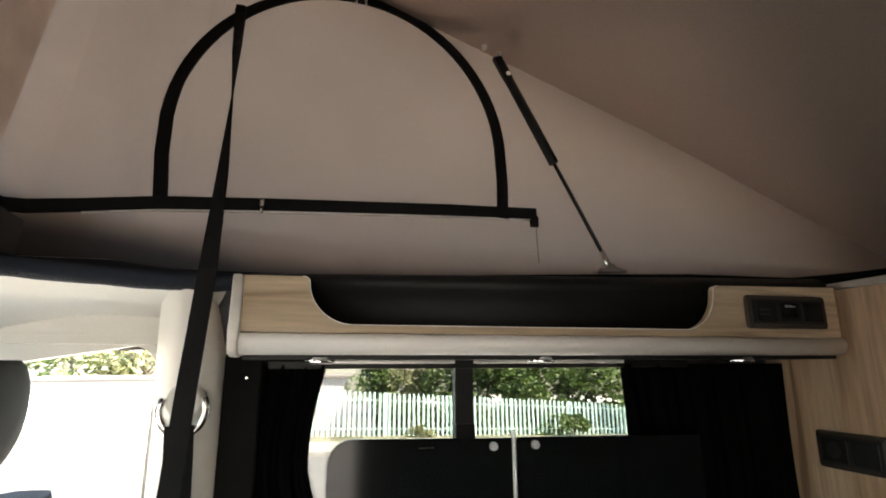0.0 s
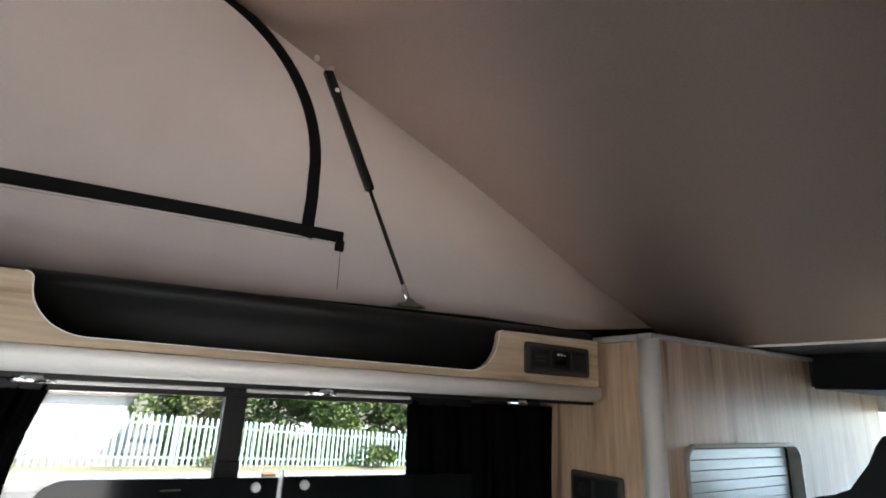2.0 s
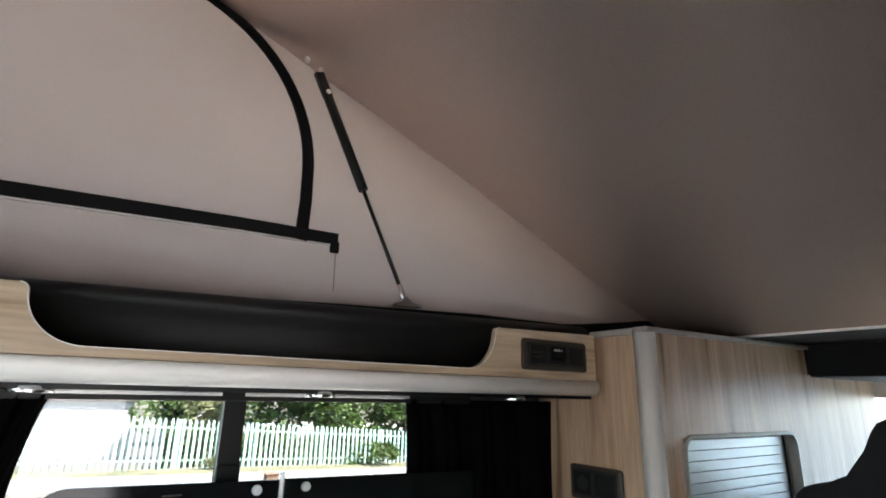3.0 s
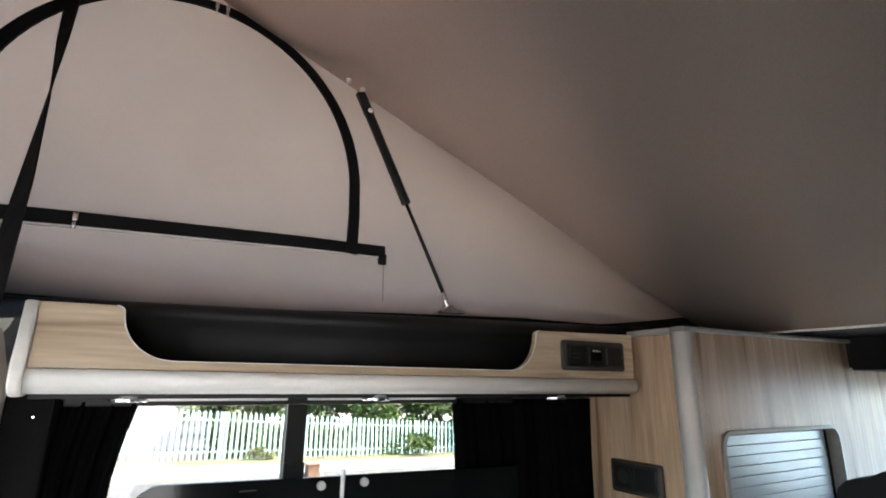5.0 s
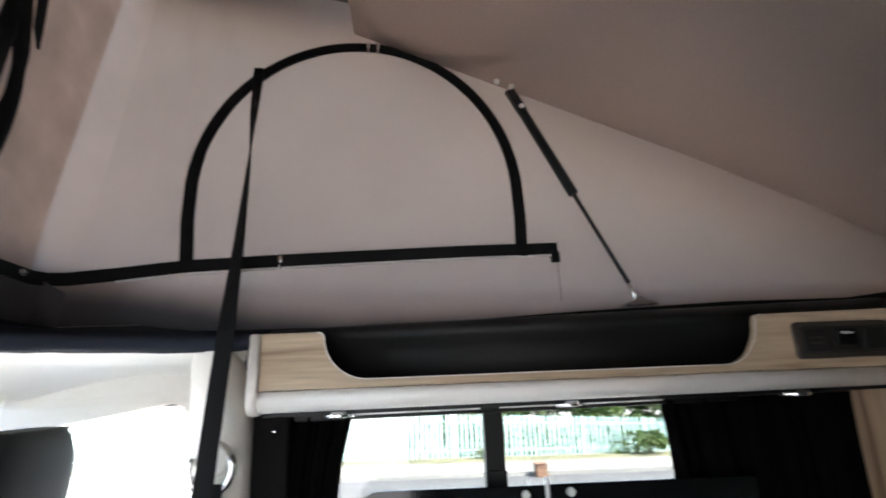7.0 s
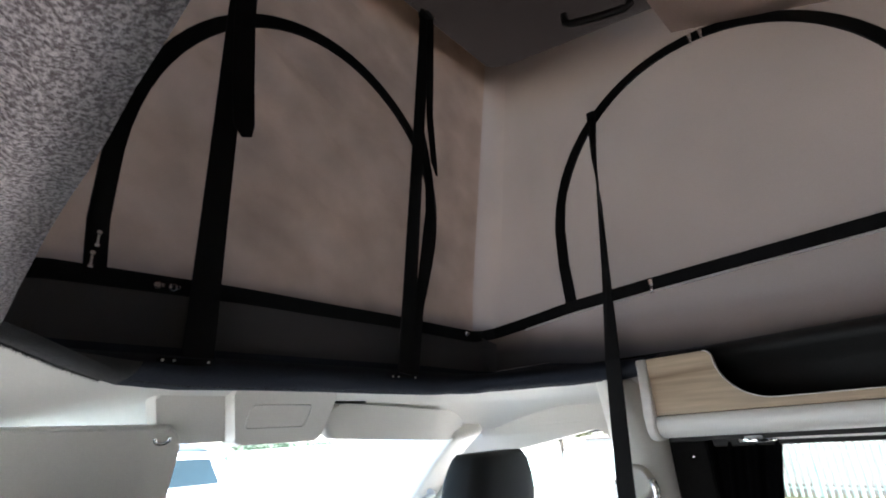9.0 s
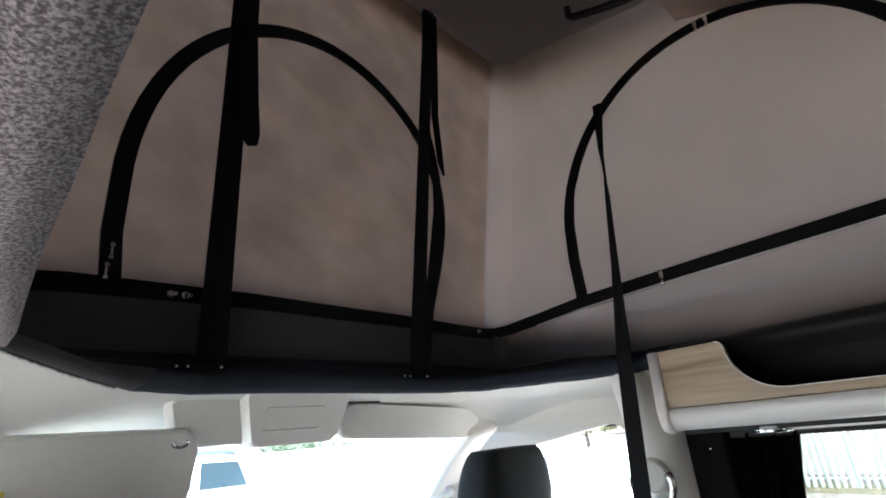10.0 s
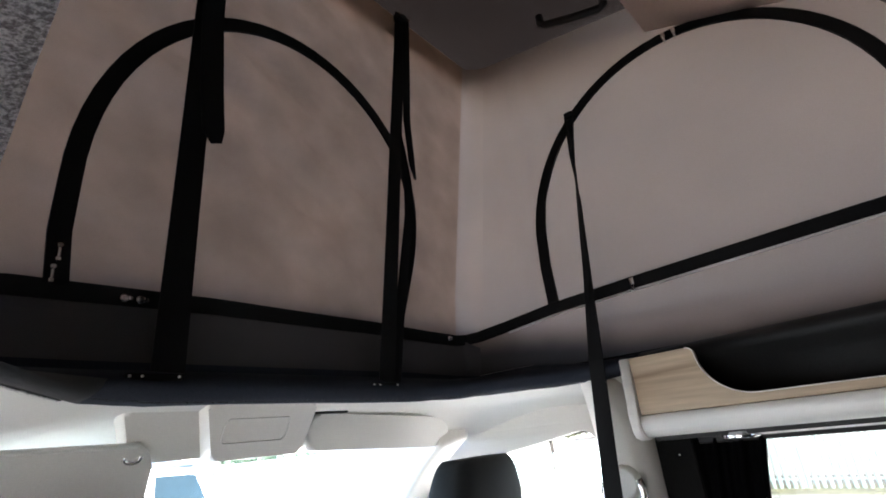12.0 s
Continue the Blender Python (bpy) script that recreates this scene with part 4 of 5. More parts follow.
for i in range(3):
    x0 = 0.07 + i * 0.40
    d = part("door", box(x0, x0 + 0.385, 0.944, 0.9595, 0.08, 0.82, 0.003), M_WOOD_H, kitchen)
    part("handle", cylinder((x0 + 0.34, 0.944, 0.74), (x0 + 0.34, 0.934, 0.74), 0.014, n=16, bevel=0.002), M_CHROME, d, "", True)
solid("worktop", box(0.03, 1.28, 0.945, 1.325, 0.862, 0.90, 0.004), M_DARKPLASTIC, "dark kitchen worktop below the window", "worktop")

# ---- tall cupboard ----
tall = thing("tall_cupboard", (1.7, 1.15, 0.0), "tall pale wood cupboard with aluminium corner and roller shutter", "cupboard")
front = plate((1.3145, 2.60, 0.0, 1.372), [(1.395, 1.945, 0.72, 1.205)], 0.960, 0.976, "y")
part("front_panel", front, M_WOOD_V, tall, "striped pale wood front")
part("upper_panel", box(1.3145, 2.098, 0.960, 0.976, 1.372, 1.4535), M_WOOD_V, tall)
part("side_panel", box(1.285, 1.301, 0.985, 1.325, 0.0, 1.4415, 0.001), M_WOOD_V, tall, "striped pale wood side")
post = [(1.281, 0.990), (1.281, 0.972), (1.285, 0.962), (1.291, 0.955), (1.300, 0.951), (1.312, 0.951), (1.3175, 0.954), (1.3175, 0.9585), (1.312, 0.978), (1.301, 0.992)]
# Unseen dark top, added to cut light on the bed board above.
part("top_panel", box(1.302, 2.09, 0.978, 1.325, 1.425, 1.440), M_LINING, tall, "unseen dark top added to dim the board above")
part("corner_post", prism(post, 0.0, 1.4465, "z"), M_ALU_V, tall, "rounded satin aluminium corner post", True)
edge = [(0.946, 1.4545), (0.946, 1.462), (0.949, 1.466), (0.985, 1.466), (0.985, 1.4545)]
k = prism(edge, 1.277, 2.098, "x", 0.001, seg=1)
for v in k.verts:
    if v.co.x < 1.5:
        v.co.z -= 0.008
part("top_trim", k, M_ALU_DULL, tall, "dull aluminium top trim")
part("top_trim", prism([(1.274, 1.442), (1.274, 1.451), (1.279, 1.457), (1.302, 1.457), (1.302, 1.442)], 0.986, 1.16, "y"), M_ALU_DULL, tall, "aluminium top trim")
# Unseen too, and kept dark for the same dimming of the board.
part("top", box(1.303, 2.098, 0.978, 1.325, 1.435, 1.449), M_LINING, tall, "unseen cupboard top darkened to dim the board above")
shut = part("roller_shutter", box(1.40, 1.94, 0.985, 0.990, 0.72, 1.205), M_DARKPLASTIC, tall, "silver slatted roller shutter")
z = 1.198
while z > 0.74:
    k = prism([(0.9845, z), (0.9812, z - 0.0002), (0.9806, z - 0.0012), (0.9804, z - 0.012), (0.9806, z - 0.0230), (0.9812, z - 0.0240), (0.9845, z - 0.0242)], 1.403, 1.915, "x")
    part("slat", k, M_SLAT, shut)
    z -= 0.0245
k = bmesh.new()
ring_o, ring_i = rounded(1.388, 1.952, 0.706, 1.2125, 0.041, 6), rounded(1.397, 1.943, 0.72, 1.204, 0.034, 6)
rows = [[k.verts.new((u, y, v)) for u, v in ring] for ring, y in ((ring_o, 0.9605), (ring_o, 0.954), (ring_i, 0.952), (ring_i, 0.983))]
for a, b in zip(rows, rows[1:]):
    for i in range(len(a)):
        j = (i + 1) % len(a)
        k.faces.new((a[i], a[j], b[j], b[i]))
part("shutter_frame", k, M_ALU_DULL, tall, "rounded dull aluminium frame")

sock = thing("socket_panel", (1.28, 1.125, 1.09), "dark double socket panel on the wood cupboard side", "socket")
part("bezel", prism(rounded(1.046, 1.204, 1.050, 1.130, 0.008, 4), 1.2855, 1.274, "x", 0.003), M_BEZEL, sock, "grey-brown bezel")
part("face", prism(rounded(1.054, 1.196, 1.058, 1.122, 0.005, 4), 1.2745, 1.2725, "x", 0.0008, seg=1), M_PANEL, sock)
for y0 in (1.062, 1.130):
    outlet = part("socket", prism(rounded(y0, y0 + 0.058, 1.064, 1.116, 0.005, 3), 1.273, 1.2685, "x", 0.001, seg=1), M_DARKPLASTIC, sock)
part("socket_hole", cylinder((1.2686, 1.159, 1.09), (1.2680, 1.159, 1.09), 0.017, n=20), M_PANEL, outlet)

solid("rear_window_trim", plate((-0.26, 1.325, 0.62, 1.372), [(0.24, 1.06, 0.92, 1.315)], 2.625, 2.656, "x"), M_CREAMPLASTIC, "white tailgate window surround", "window trim", "structure")

# ---- raised roof: lid, tent, board ----
def lid_sheet(u, v):
    x = -0.43 + 2.71 * u
    y = MID_Y - 0.80 + 1.60 * v
    return (x, y, lid_z(x) + 0.004)


lid_ob = solid("roof_lid", grid_sheet(lid_sheet, 8, 4, 0.05), M_LIDCARPET, "raised pop-top roof lined with dark carpet", "roof", "structure")
# Unseen skirts with dark liners, added to keep outside light off the cloth.
for y in (MID_Y - 0.825, MID_Y + 0.805):
    k = bmesh.new()
    ends = [(-0.43, lid_z(-0.43)), (2.27, lid_z(2.27))]
    out = [(ends[0][0], ends[0][1] + 0.06), (ends[1][0], ends[1][1] + 0.06), (ends[1][0], ends[1][1] - 0.12), (1.60, lid_z(1.60) - 0.28), (1.20, lid_z(1.20) - 0.34), (0.70, lid_z(0.70) - 0.24), (0.3, lid_z(0.3) - 0.16), (-0.1, lid_z(-0.1) - 0.16), (ends[0][0], ends[0][1] - 0.16)]
    part("skirt", prism(out, y, y + 0.02, "y"), M_PAINT, lid_ob, "unseen white side skirt added to shade the tent")
    inner = y - 0.004 if y > MID_Y else y + 0.021
    part("skirt_shade_liner", prism(out, inner, inner + 0.003, "y"), M_LINING, lid_ob, "unseen dark liner added to dim the tent")
out = [(MID_Y - 0.825, lid_z(-0.44) + 0.06), (MID_Y + 0.825, lid_z(-0.44) + 0.06), (MID_Y + 0.825, lid_z(-0.44) - 0.10), (MID_Y - 0.825, lid_z(-0.44) - 0.10)]
part("skirt", prism(out, -0.455, -0.431, "x"), M_PAINT, lid_ob, "unseen white front lip added to shade the tent")
handle = thing("pull_handle", (0.0, 1.295, lid_z(0.0)), "black pull handle under the raised roof", "handle")


def side_sheet(s):
    """The tent's side wall, kitchen side for s = 1, with a slack wave in the cloth."""
    def f(u, v):
        x = -0.357 + 2.445 * u
        zt = lid_z(x)
        zf = foot_z(x)
        z = zf + (max(zt, 1.460) - zf) * v
        fold = 0.005 * math.sin(x * 9 + z * 4) + 0.010 * math.exp(-((x + 0.25) / 0.13) ** 2) * math.sin((x * 1.6 + z * 0.35) * 42)
        y = tent_y(z) + belly(x) * min(1.0, (z - zf) / 0.06) + fold * math.sin(math.pi * v) * min(1, u * 20)
        return (x, y if s > 0 else 2 * MID_Y - y, z)
    return f


def front_sheet(u, v):
    z = 1.454 + (lid_z(-0.41) - 1.454) * v
    yr = tent_y(z)
    y = (2 * MID_Y - yr + 0.045) + (2 * yr - 2 * MID_Y - 0.090) * u
    bulge = 0.006 * math.sin(y * 13 + z * 7) + 0.004 * math.sin(z * 15 + y * 6)
    warp = 0.5 * noise.noise(Vector((y * 3.1, z * 3.7, 0.4)))
    bulge += 0.030 * noise.noise(Vector((y * 4.0 + warp, z * 12 + 5 * y + warp, 1.7))) + 0.013 * noise.noise(Vector((y * 8 + warp, z * 26 + 12 * y, 5.1)))
    return (-0.400 - 0.012 * min(1, v * 5) + bulge * math.sin(math.pi * u) * math.sin(math.pi * v), y, z)


def corner_sheet(s):
    """Rounded upright corner between the front and a side of the tent."""
    def f(u, v):
        z = 1.454 + (lid_z(-0.41) - 1.454) * v
        a = radians(90 + 90 * u)
        xf = -0.400 - 0.012 * min(1, v * 5)
        cx, cy = -0.357, tent_y(z) - 0.045
        x, y = cx + (cx - xf) * math.cos(a), cy + 0.045 * math.sin(a)
        return (x, y if s > 0 else 2 * MID_Y - y, z)
    return f


tent = thing("roof_tent", (0.6, MID_Y, 1.48), "beige fabric pop-top tent with black zip tapes", "tent")
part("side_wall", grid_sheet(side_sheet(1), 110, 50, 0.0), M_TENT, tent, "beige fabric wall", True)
part("side_wall", grid_sheet(side_sheet(-1), 40, 12, 0.0), M_TENTDIM, tent, "beige fabric wall dimmed to stand for shade", True)
part("corner", grid_sheet(corner_sheet(1), 12, 70, 0.0), M_TENTCORNER_LIT, tent, "rounded corner strip with a painted highlight", True)
part("corner", grid_sheet(corner_sheet(-1), 12, 70, 0.0), M_TENTDIM, tent, "", True)
part("front_wall", grid_sheet(front_sheet, 70, 70, 0.0), M_TENTFRONT_SHADED, tent, "brown-beige fabric front wall with shade painted in", True)


def on_side(x, z, off=0.006):
    return Vector((x, tent_y(z) - off, z))


def on_front(y, z, off=0.012):
    return Vector((-0.405 + off, y, z))


# zip tapes: base rail and the two arches
rail = [on_side(0.601, 1.605), on_side(0.40, 1.600), on_side(0.16, 1.590), on_side(0.02, 1.584), on_side(-0.16, 1.574), on_side(-0.28, 1.560), on_side(-0.365, 1.552), Vector((-0.392, 1.176, 1.549)),
        on_front(1.135, 1.5445), on_front(1.04, 1.546), on_front(0.87, 1.551), on_front(0.70, 1.552), on_front(0.55, 1.554), on_front(0.37, 1.551), on_front(0.30, 1.550), on_front(0.25, 1.545), on_front(0.16, 1.538)]
part("base_tape", ribbon(rail, (0, 0, 1), 0.025, 0.006), M_TAPE, tent, "black zip tape")
part("base_seam", ribbon([p + Vector((0.002, -0.002, -0.0150)) for p in rail[:6]], (0, 0, 1), 0.0036, 0.005), M_PIPING, tent, "pale piping below the tape")


def arch(centre, half, z0, zc, top, place, power=2.0, foot=0.945):
    pts = [place(centre - half * foot, z0), place(centre - half * (0.5 + 0.5 * foot + 0.01), (z0 + zc) / 2)]
    n = 36
    for i in range(n + 1):
        a = math.pi - math.pi * i / n
        c, s = math.cos(a), math.sin(a)
        pts.append(place(centre + half * math.copysign(abs(c) ** (2 / power), c), zc + (top - zc) * abs(s) ** (2 / power)))
    pts += [place(centre + half * 0.99, (z0 + zc) / 2), place(centre + half * 0.965, z0)]
    return pts


def arch_tape(pts, inward, width):
    sides = []
    for i, p in enumerate(pts):
        t = (pts[min(i + 1, len(pts) - 1)] - pts[max(i - 1, 0)]).normalized()
        sides.append(t.cross(inward))
    return ribbon(pts, sides, width, 0.006)


a_side = arch(0.178, 0.355, 1.588, 1.775, 2.190, on_side, 2.0)
part("arch_tape", arch_tape(a_side, Vector((0, -1, 0.2)), 0.025), M_TAPE, tent, "black zip tape in an arch")


def on_front_behind_strap(y, z):
    """The arch's leg is moved inwards so that the strap hides it from the camera."""
    return on_front(y - (0.135 * smoothstep(min(1.0, max(0.0, (2.05 - z) / 0.60))) if y > 0.8 else 0.0), z)


a_front = arch(0.708, 0.366, 1.556, 1.70, 2.152, on_front_behind_strap, foot=0.99)
part("arch_tape", arch_tape(a_front, Vector((1, 0, 0)), 0.026), M_TAPE, tent, "black zip tape in an arch")


def skirt_sheet(u, v):
    """Dark fabric skirt below the front tape; it wraps round the corner and tapers out along the side."""
    run = 1.06 * u
    if run < 0.99:
        y = 0.15 + run
        top = 1.536 + 0.085 * run if y < 0.45 else 1.5615 - 0.024 * (y - 0.45)
        return (-0.394 + 0.008 * v * (1 - v), y, 1.434 + (top - 1.434) * (1 - v))
    k = min(1.0, (run - 0.99) / 0.06)
    x = -0.394 + 0.15 * max(0.0, (run - 1.03) / 0.15)
    top = 1.545 - 0.080 * max(0.0, (run - 1.03) / 0.15) ** 0.8
    z = 1.434 + (top - 1.434) * (1 - v)
    return (x + 0.006 * k, min(1.14 + 0.04 * k, tent_y(z) - 0.006), z)


part("skirt", grid_sheet(skirt_sheet, 90, 6, 0.0), M_SKIRT, tent, "dark grey fabric skirt", True)


def zip_pull(at, name="zip_pull"):
    k = box(at[0] - 0.0045, at[0] + 0.0045, at[1] - 0.007, at[1] - 0.001, at[2] - 0.007, at[2] + 0.009, 0.002)
    k = cylinder((at[0], at[1] - 0.006, at[2] - 0.009), (at[0], at[1] - 0.006, at[2] - 0.021), 0.003, 0.004, 10, bm=k)
    part(name, k, M_CHROME, tent, "small metal zip pull", True)


for x, z in ((0.195, 2.186), (0.219, 2.185), (0.024, 1.585)):
    zip_pull(on_side(x, z, 0.010))
for y, z in ((1.105, 1.547), (0.421, 1.549), (0.441, 1.549)):
    p = on_front(y, z, 0.013)
    k = cylinder(p, p + Vector((0.007, 0, 0)), 0.0068, 0.0055, 14, 0.002)
    k = box(p.x, p.x + 0.006, y + 0.003, y + 0.010, z - 0.0025, z + 0.004, 0.0012, bm=k)
    part("zip_pull", k, M_CHROME, tent, "small metal zip pull", True)
for z in (1.575, 1.604):
    p = on_front(0.339 + (z - 1.570) * 0.12, z, 0.012)
    k = box(p.x, p.x + 0.004, p.y - 0.0018, p.y + 0.0018, z - 0.013, z + 0.003, 0.001)
    k = cylinder(p + Vector((0, 0, 0.004)), p + Vector((0.005, 0, 0.004)), 0.0042, 0.0035, 12, 0.001, bm=k)
    k = box(p.x, p.x + 0.004, p.y - 0.0032, p.y + 0.0032, z - 0.017, z - 0.011, 0.0012, bm=k)
    part("zip_pull", k, M_CHROME, tent, "small metal zip pull", True)
k = box(0.584, 0.602, tent_y(1.6) - 0.016, tent_y(1.6) - 0.004, 1.573, 1.597, 0.002)
part("zip_stop", k, M_TAPE, tent)
part("zip_cord", tube([on_side(0.595, 1.574, 0.008), on_side(0.592, 1.53, 0.008), on_side(0.589, 1.487, 0.008)], 0.0007, 6), M_BEZEL, tent, "thin grey cord")
k = ribbon([(2.0, 1.166, 1.476), (0.95, 1.166, 1.470), (0.6, 1.166, 1.456), (0.35, 1.166, 1.443), (0.1, 1.166, 1.438), (-0.20, 1.164, 1.439), (-0.33, 1.155, 1.446)], (0, 0, 1), 0.012, 0.005)
part("hem", k, M_BLACKLINER, tent, "dark hem")
k = ribbon([(-0.33, 1.155, 1.446), (-0.372, 1.11, 1.452), (-0.378, 0.95, 1.457), (-0.378, 0.37, 1.457), (-0.372, 0.21, 1.458)], (0, 0, 1), 0.012, 0.005)
part("hem", k, M_SHADED_NAVY, tent)

def hinge_shade(u, v):
    """Added dark sheet for the shade between the side cloth and the bed board's hinge."""
    x = 1.10 + 0.72 * u
    low = foot_z(x)
    top = min(board_z(x) - 0.002, 1.468 + 0.13 * max(0.0, x - 1.10) ** 1.2)
    z = low + (max(top, low + 0.004) - low) * v
    return (x, tent_y(z) + belly(x) * min(1.0, max(0.0, (z - low) / 0.06)) - 0.009, z)


part("hinge_shade", grid_sheet(hinge_shade, 24, 6, 0.0), M_BLACKLINER, tent, "added black sheet for the shade at the hinge", True)

# bed board, swung up against the roof
def board():
    k = bmesh.new()
    ys = lambda x, off: tent_y(board_z(x)) + belly(x) - 0.006 - off
    left = [(0.157, ys(0.157, 0.0)), (0.149, ys(0.149, 0.125))]
    pts = []
    for i in range(9):
        x = 1.79 - (1.79 - 0.157) * i / 8
        pts.append((x, ys(x, 0)))
    pts.append(left[1])
    far = [(x, 2 * MID_Y - y) for x, y in pts][::-1]
    pts = pts + far
    lo = [k.verts.new((x, y, board_z(x))) for x, y in pts]
    hi = [k.verts.new((x, y, board_z(x) + 0.012)) for x, y in pts]
    k.faces.new(lo)
    k.faces.new(hi[::-1])
    n = len(pts)
    for i in range(n):
        k.faces.new((lo[i], hi[i], hi[(i + 1) % n], lo[(i + 1) % n]))
    return k


bed = thing("bed_board", (1.0, MID_Y, board_z(1.0)), "taupe laminate roof-bed board swung up under the roof", "bed board")
part("panel", board(), M_BOARD, bed)
rear_y0, rear_y1 = 0.16, 1.16
k = box(1.7905, 1.802, rear_y0, rear_y1, board_z(1.79) - 0.006, board_z(1.79) + 0.010, 0.002)
part("rear_trim", k, M_ALU, bed, "slim pale edge trim")
for x in (0.517, 0.554):
    y = tent_y(board_z(x)) - 0.030
    part("bolt", cylinder((x, y, board_z(x)), (x, y, board_z(x) - 0.012), 0.0075, 0.006, 14, 0.0015), M_ALU, bed, "small bright bolt head", True)

strut = thing("gas_strut", (0.755, 1.172, 1.487), "black gas strut holding up the bed board", "gas strut")
p0, p1 = Vector((0.745, 1.163, 1.493)), Vector((0.548, 1.268, 2.020))
pm = p0.lerp(p1, 0.455)
part("rod", cylinder(p0, pm, 0.0045, n=12), M_DARKPLASTIC, strut, "slim black rod", True)
part("cylinder", cylinder(pm, p0.lerp(p1, 0.93), 0.0115, n=20, bevel=0.003), M_DARKPLASTIC, strut, "black cylinder", True)
part("top_bracket", ribbon([p0.lerp(p1, 0.90), p1 + Vector((-0.005, 0, 0.008))], (1, 0.0, 0.2), 0.022, 0.012), M_DARKPLASTIC, strut)
part("top_bolt", cylinder(p0.lerp(p1, 0.915) + Vector((0, -0.013, 0)), p0.lerp(p1, 0.915) + Vector((0, -0.002, 0)), 0.006, n=14), M_CHROME, strut, "", True)
part("ball_end", cylinder(p0 + Vector((0, 0, -0.006)), p0.lerp(p1, 0.05), 0.0075, 0.006, 14, 0.001), M_CHROME, strut, "bright ball joint", True)
part("foot", prism([(0.714, 1.469), (0.784, 1.472), (0.784, 1.4775), (0.760, 1.480), (0.752, 1.490), (0.740, 1.490), (0.734, 1.479), (0.714, 1.4745)], 1.152, 1.180, "y", 0.0015), M_CHROME, strut, "bright metal foot plate")
for x in (0.722, 0.773):
    part("rivet", cylinder((x, 1.152, 1.4750), (x, 1.149, 1.4750), 0.0035, 0.003, 10), M_CHROME, strut, "", True)


# ---- straps ----
def foot_plate(parent, x, y, z):
    part("foot_plate", box(x - 0.003, x + 0.008, y - 0.034, y + 0.034, z - 0.005, z + 0.004, 0.002), M_TAPE, parent)
    for dy in (-0.030, -0.016, 0.028):
        part("screw", cylinder((x + 0.007, y + dy, z), (x + 0.010, y + dy, z), 0.0017, n=10), M_ALU_V, parent, "bright screw head", True)


strap = thing("roof_strap", (-0.34, 0.455, 1.44), "wide black webbing strap holding the front of the raised roof", "strap", "roof straps")
base = Vector((-0.345, 0.466, 1.446))
tops = Vector((-0.385, 0.511, lid_z(-0.385) + 0.004))
part("webbing", ribbon([base.lerp(tops, i / 6) for i in range(7)], (0, 1, 0), [0.042, 0.040, 0.039, 0.039, 0.039, 0.040, 0.042], 0.003), M_TAPE, strap)
part("tail", ribbon([base.lerp(tops, f) + Vector((0.012, d, 0)) for f, d in ((0.99, 0.003), (0.80, 0.004), (0.58, 0.006), (0.44, 0.016), (0.365, 0.024), (0.345, 0.031))], (0.25, 1, 0), [0.036, 0.036, 0.036, 0.036, 0.034, 0.016], 0.003), M_TAPE, strap, "loose black strap end")
foot_plate(strap, -0.348, 0.450, 1.440)
strap = thing("roof_strap", (-0.34, 0.845, 1.44), "black webbing strap with loose ends under the raised roof", "strap", "roof straps")
base = Vector((-0.345, 0.853, 1.440))
tops = Vector((-0.395, 1.052, lid_z(-0.39) + 0.002))
part("webbing", ribbon([base.lerp(tops, i / 6) for i in range(7)], (0.1, 1, 0), [0.036, 0.034, 0.034, 0.034, 0.034, 0.034, 0.036], 0.003), M_TAPE, strap)
part("tail", ribbon([base.lerp(tops, f) + Vector((0.008, d, 0)) for f, d in ((0.985, 0.014), (0.78, 0.022), (0.62, 0.028), (0.49, 0.050), (0.455, 0.062))], (0.5, 1, 0), [0.020, 0.020, 0.018, 0.015, 0.004], 0.003), M_TAPE, strap, "loose black strap end")
part("second_strand", ribbon([base.lerp(tops, f) + Vector((-0.004, d, 0)) for f, d in ((0.0, 0.026), (0.12, 0.032), (0.26, 0.045), (0.36, 0.054), (0.44, 0.049), (0.52, 0.028), (0.58, 0.006))], (0.5, 1, 0), 0.020, 0.003), M_TAPE, strap, "slack second strand of webbing")
foot_plate(strap, -0.348, 0.845, 1.433)
k = box(tops.x - 0.012, tops.x + 0.014, tops.y - 0.02, tops.y + 0.02, tops.z - 0.030, tops.z - 0.006, 0.004)
part("bracket", k, M_DARKPLASTIC, strap)
for dy in (-0.018, 0.010, 0.020):
    part("screw", cylinder((tops.x + 0.014, tops.y + dy, tops.z - 0.016), (tops.x + 0.019, tops.y + dy, tops.z - 0.016), 0.005, n=10), M_CHROME, strap, "bright screw head", True)

hang = thing("hanging_strap", (-0.04, 1.08, 1.434), "long twisted black strap hanging from the tent arch", "strap")
pts = [(-0.071, 1.314, 2.092), (-0.058, 1.245, 1.95), (-0.048, 1.195, 1.80), (-0.041, 1.135, 1.62), (-0.038, 1.080, 1.434), (-0.048, 1.066, 1.25), (-0.058, 1.056, 1.05), (-0.066, 1.05, 0.75)]
sides = [(1, 0, 0), (0.7, -0.6, 0), (0.15, -1, 0), (0.75, -0.6, 0), (1, -0.1, 0), (1, 0, 0), (1, 0, 0), (1, 0, 0)]
part("webbing", ribbon(pts, sides, [0.026, 0.026, 0.026, 0.027, 0.029, 0.030, 0.031, 0.032], 0.003), M_TAPE, hang)
part("loop", box(-0.081, -0.059, 1.302, 1.316, 2.078, 2.098, 0.003), M_TAPE, hang)

g0, g1 = Vector((-0.080, 1.284, lid_z(-0.080))), Vector((0.090, 1.306, lid_z(0.090)))
down = Vector((0, 0, -0.034))
pts = [g0 + Vector((0, 0, 0.002)), g0 + down * 0.7, g0.lerp(g1, 0.08) + down, g0.lerp(g1, 0.5) + down * 1.1, g0.lerp(g1, 0.92) + down, g1 + down * 0.7, g1 + Vector((0, 0, 0.002))]
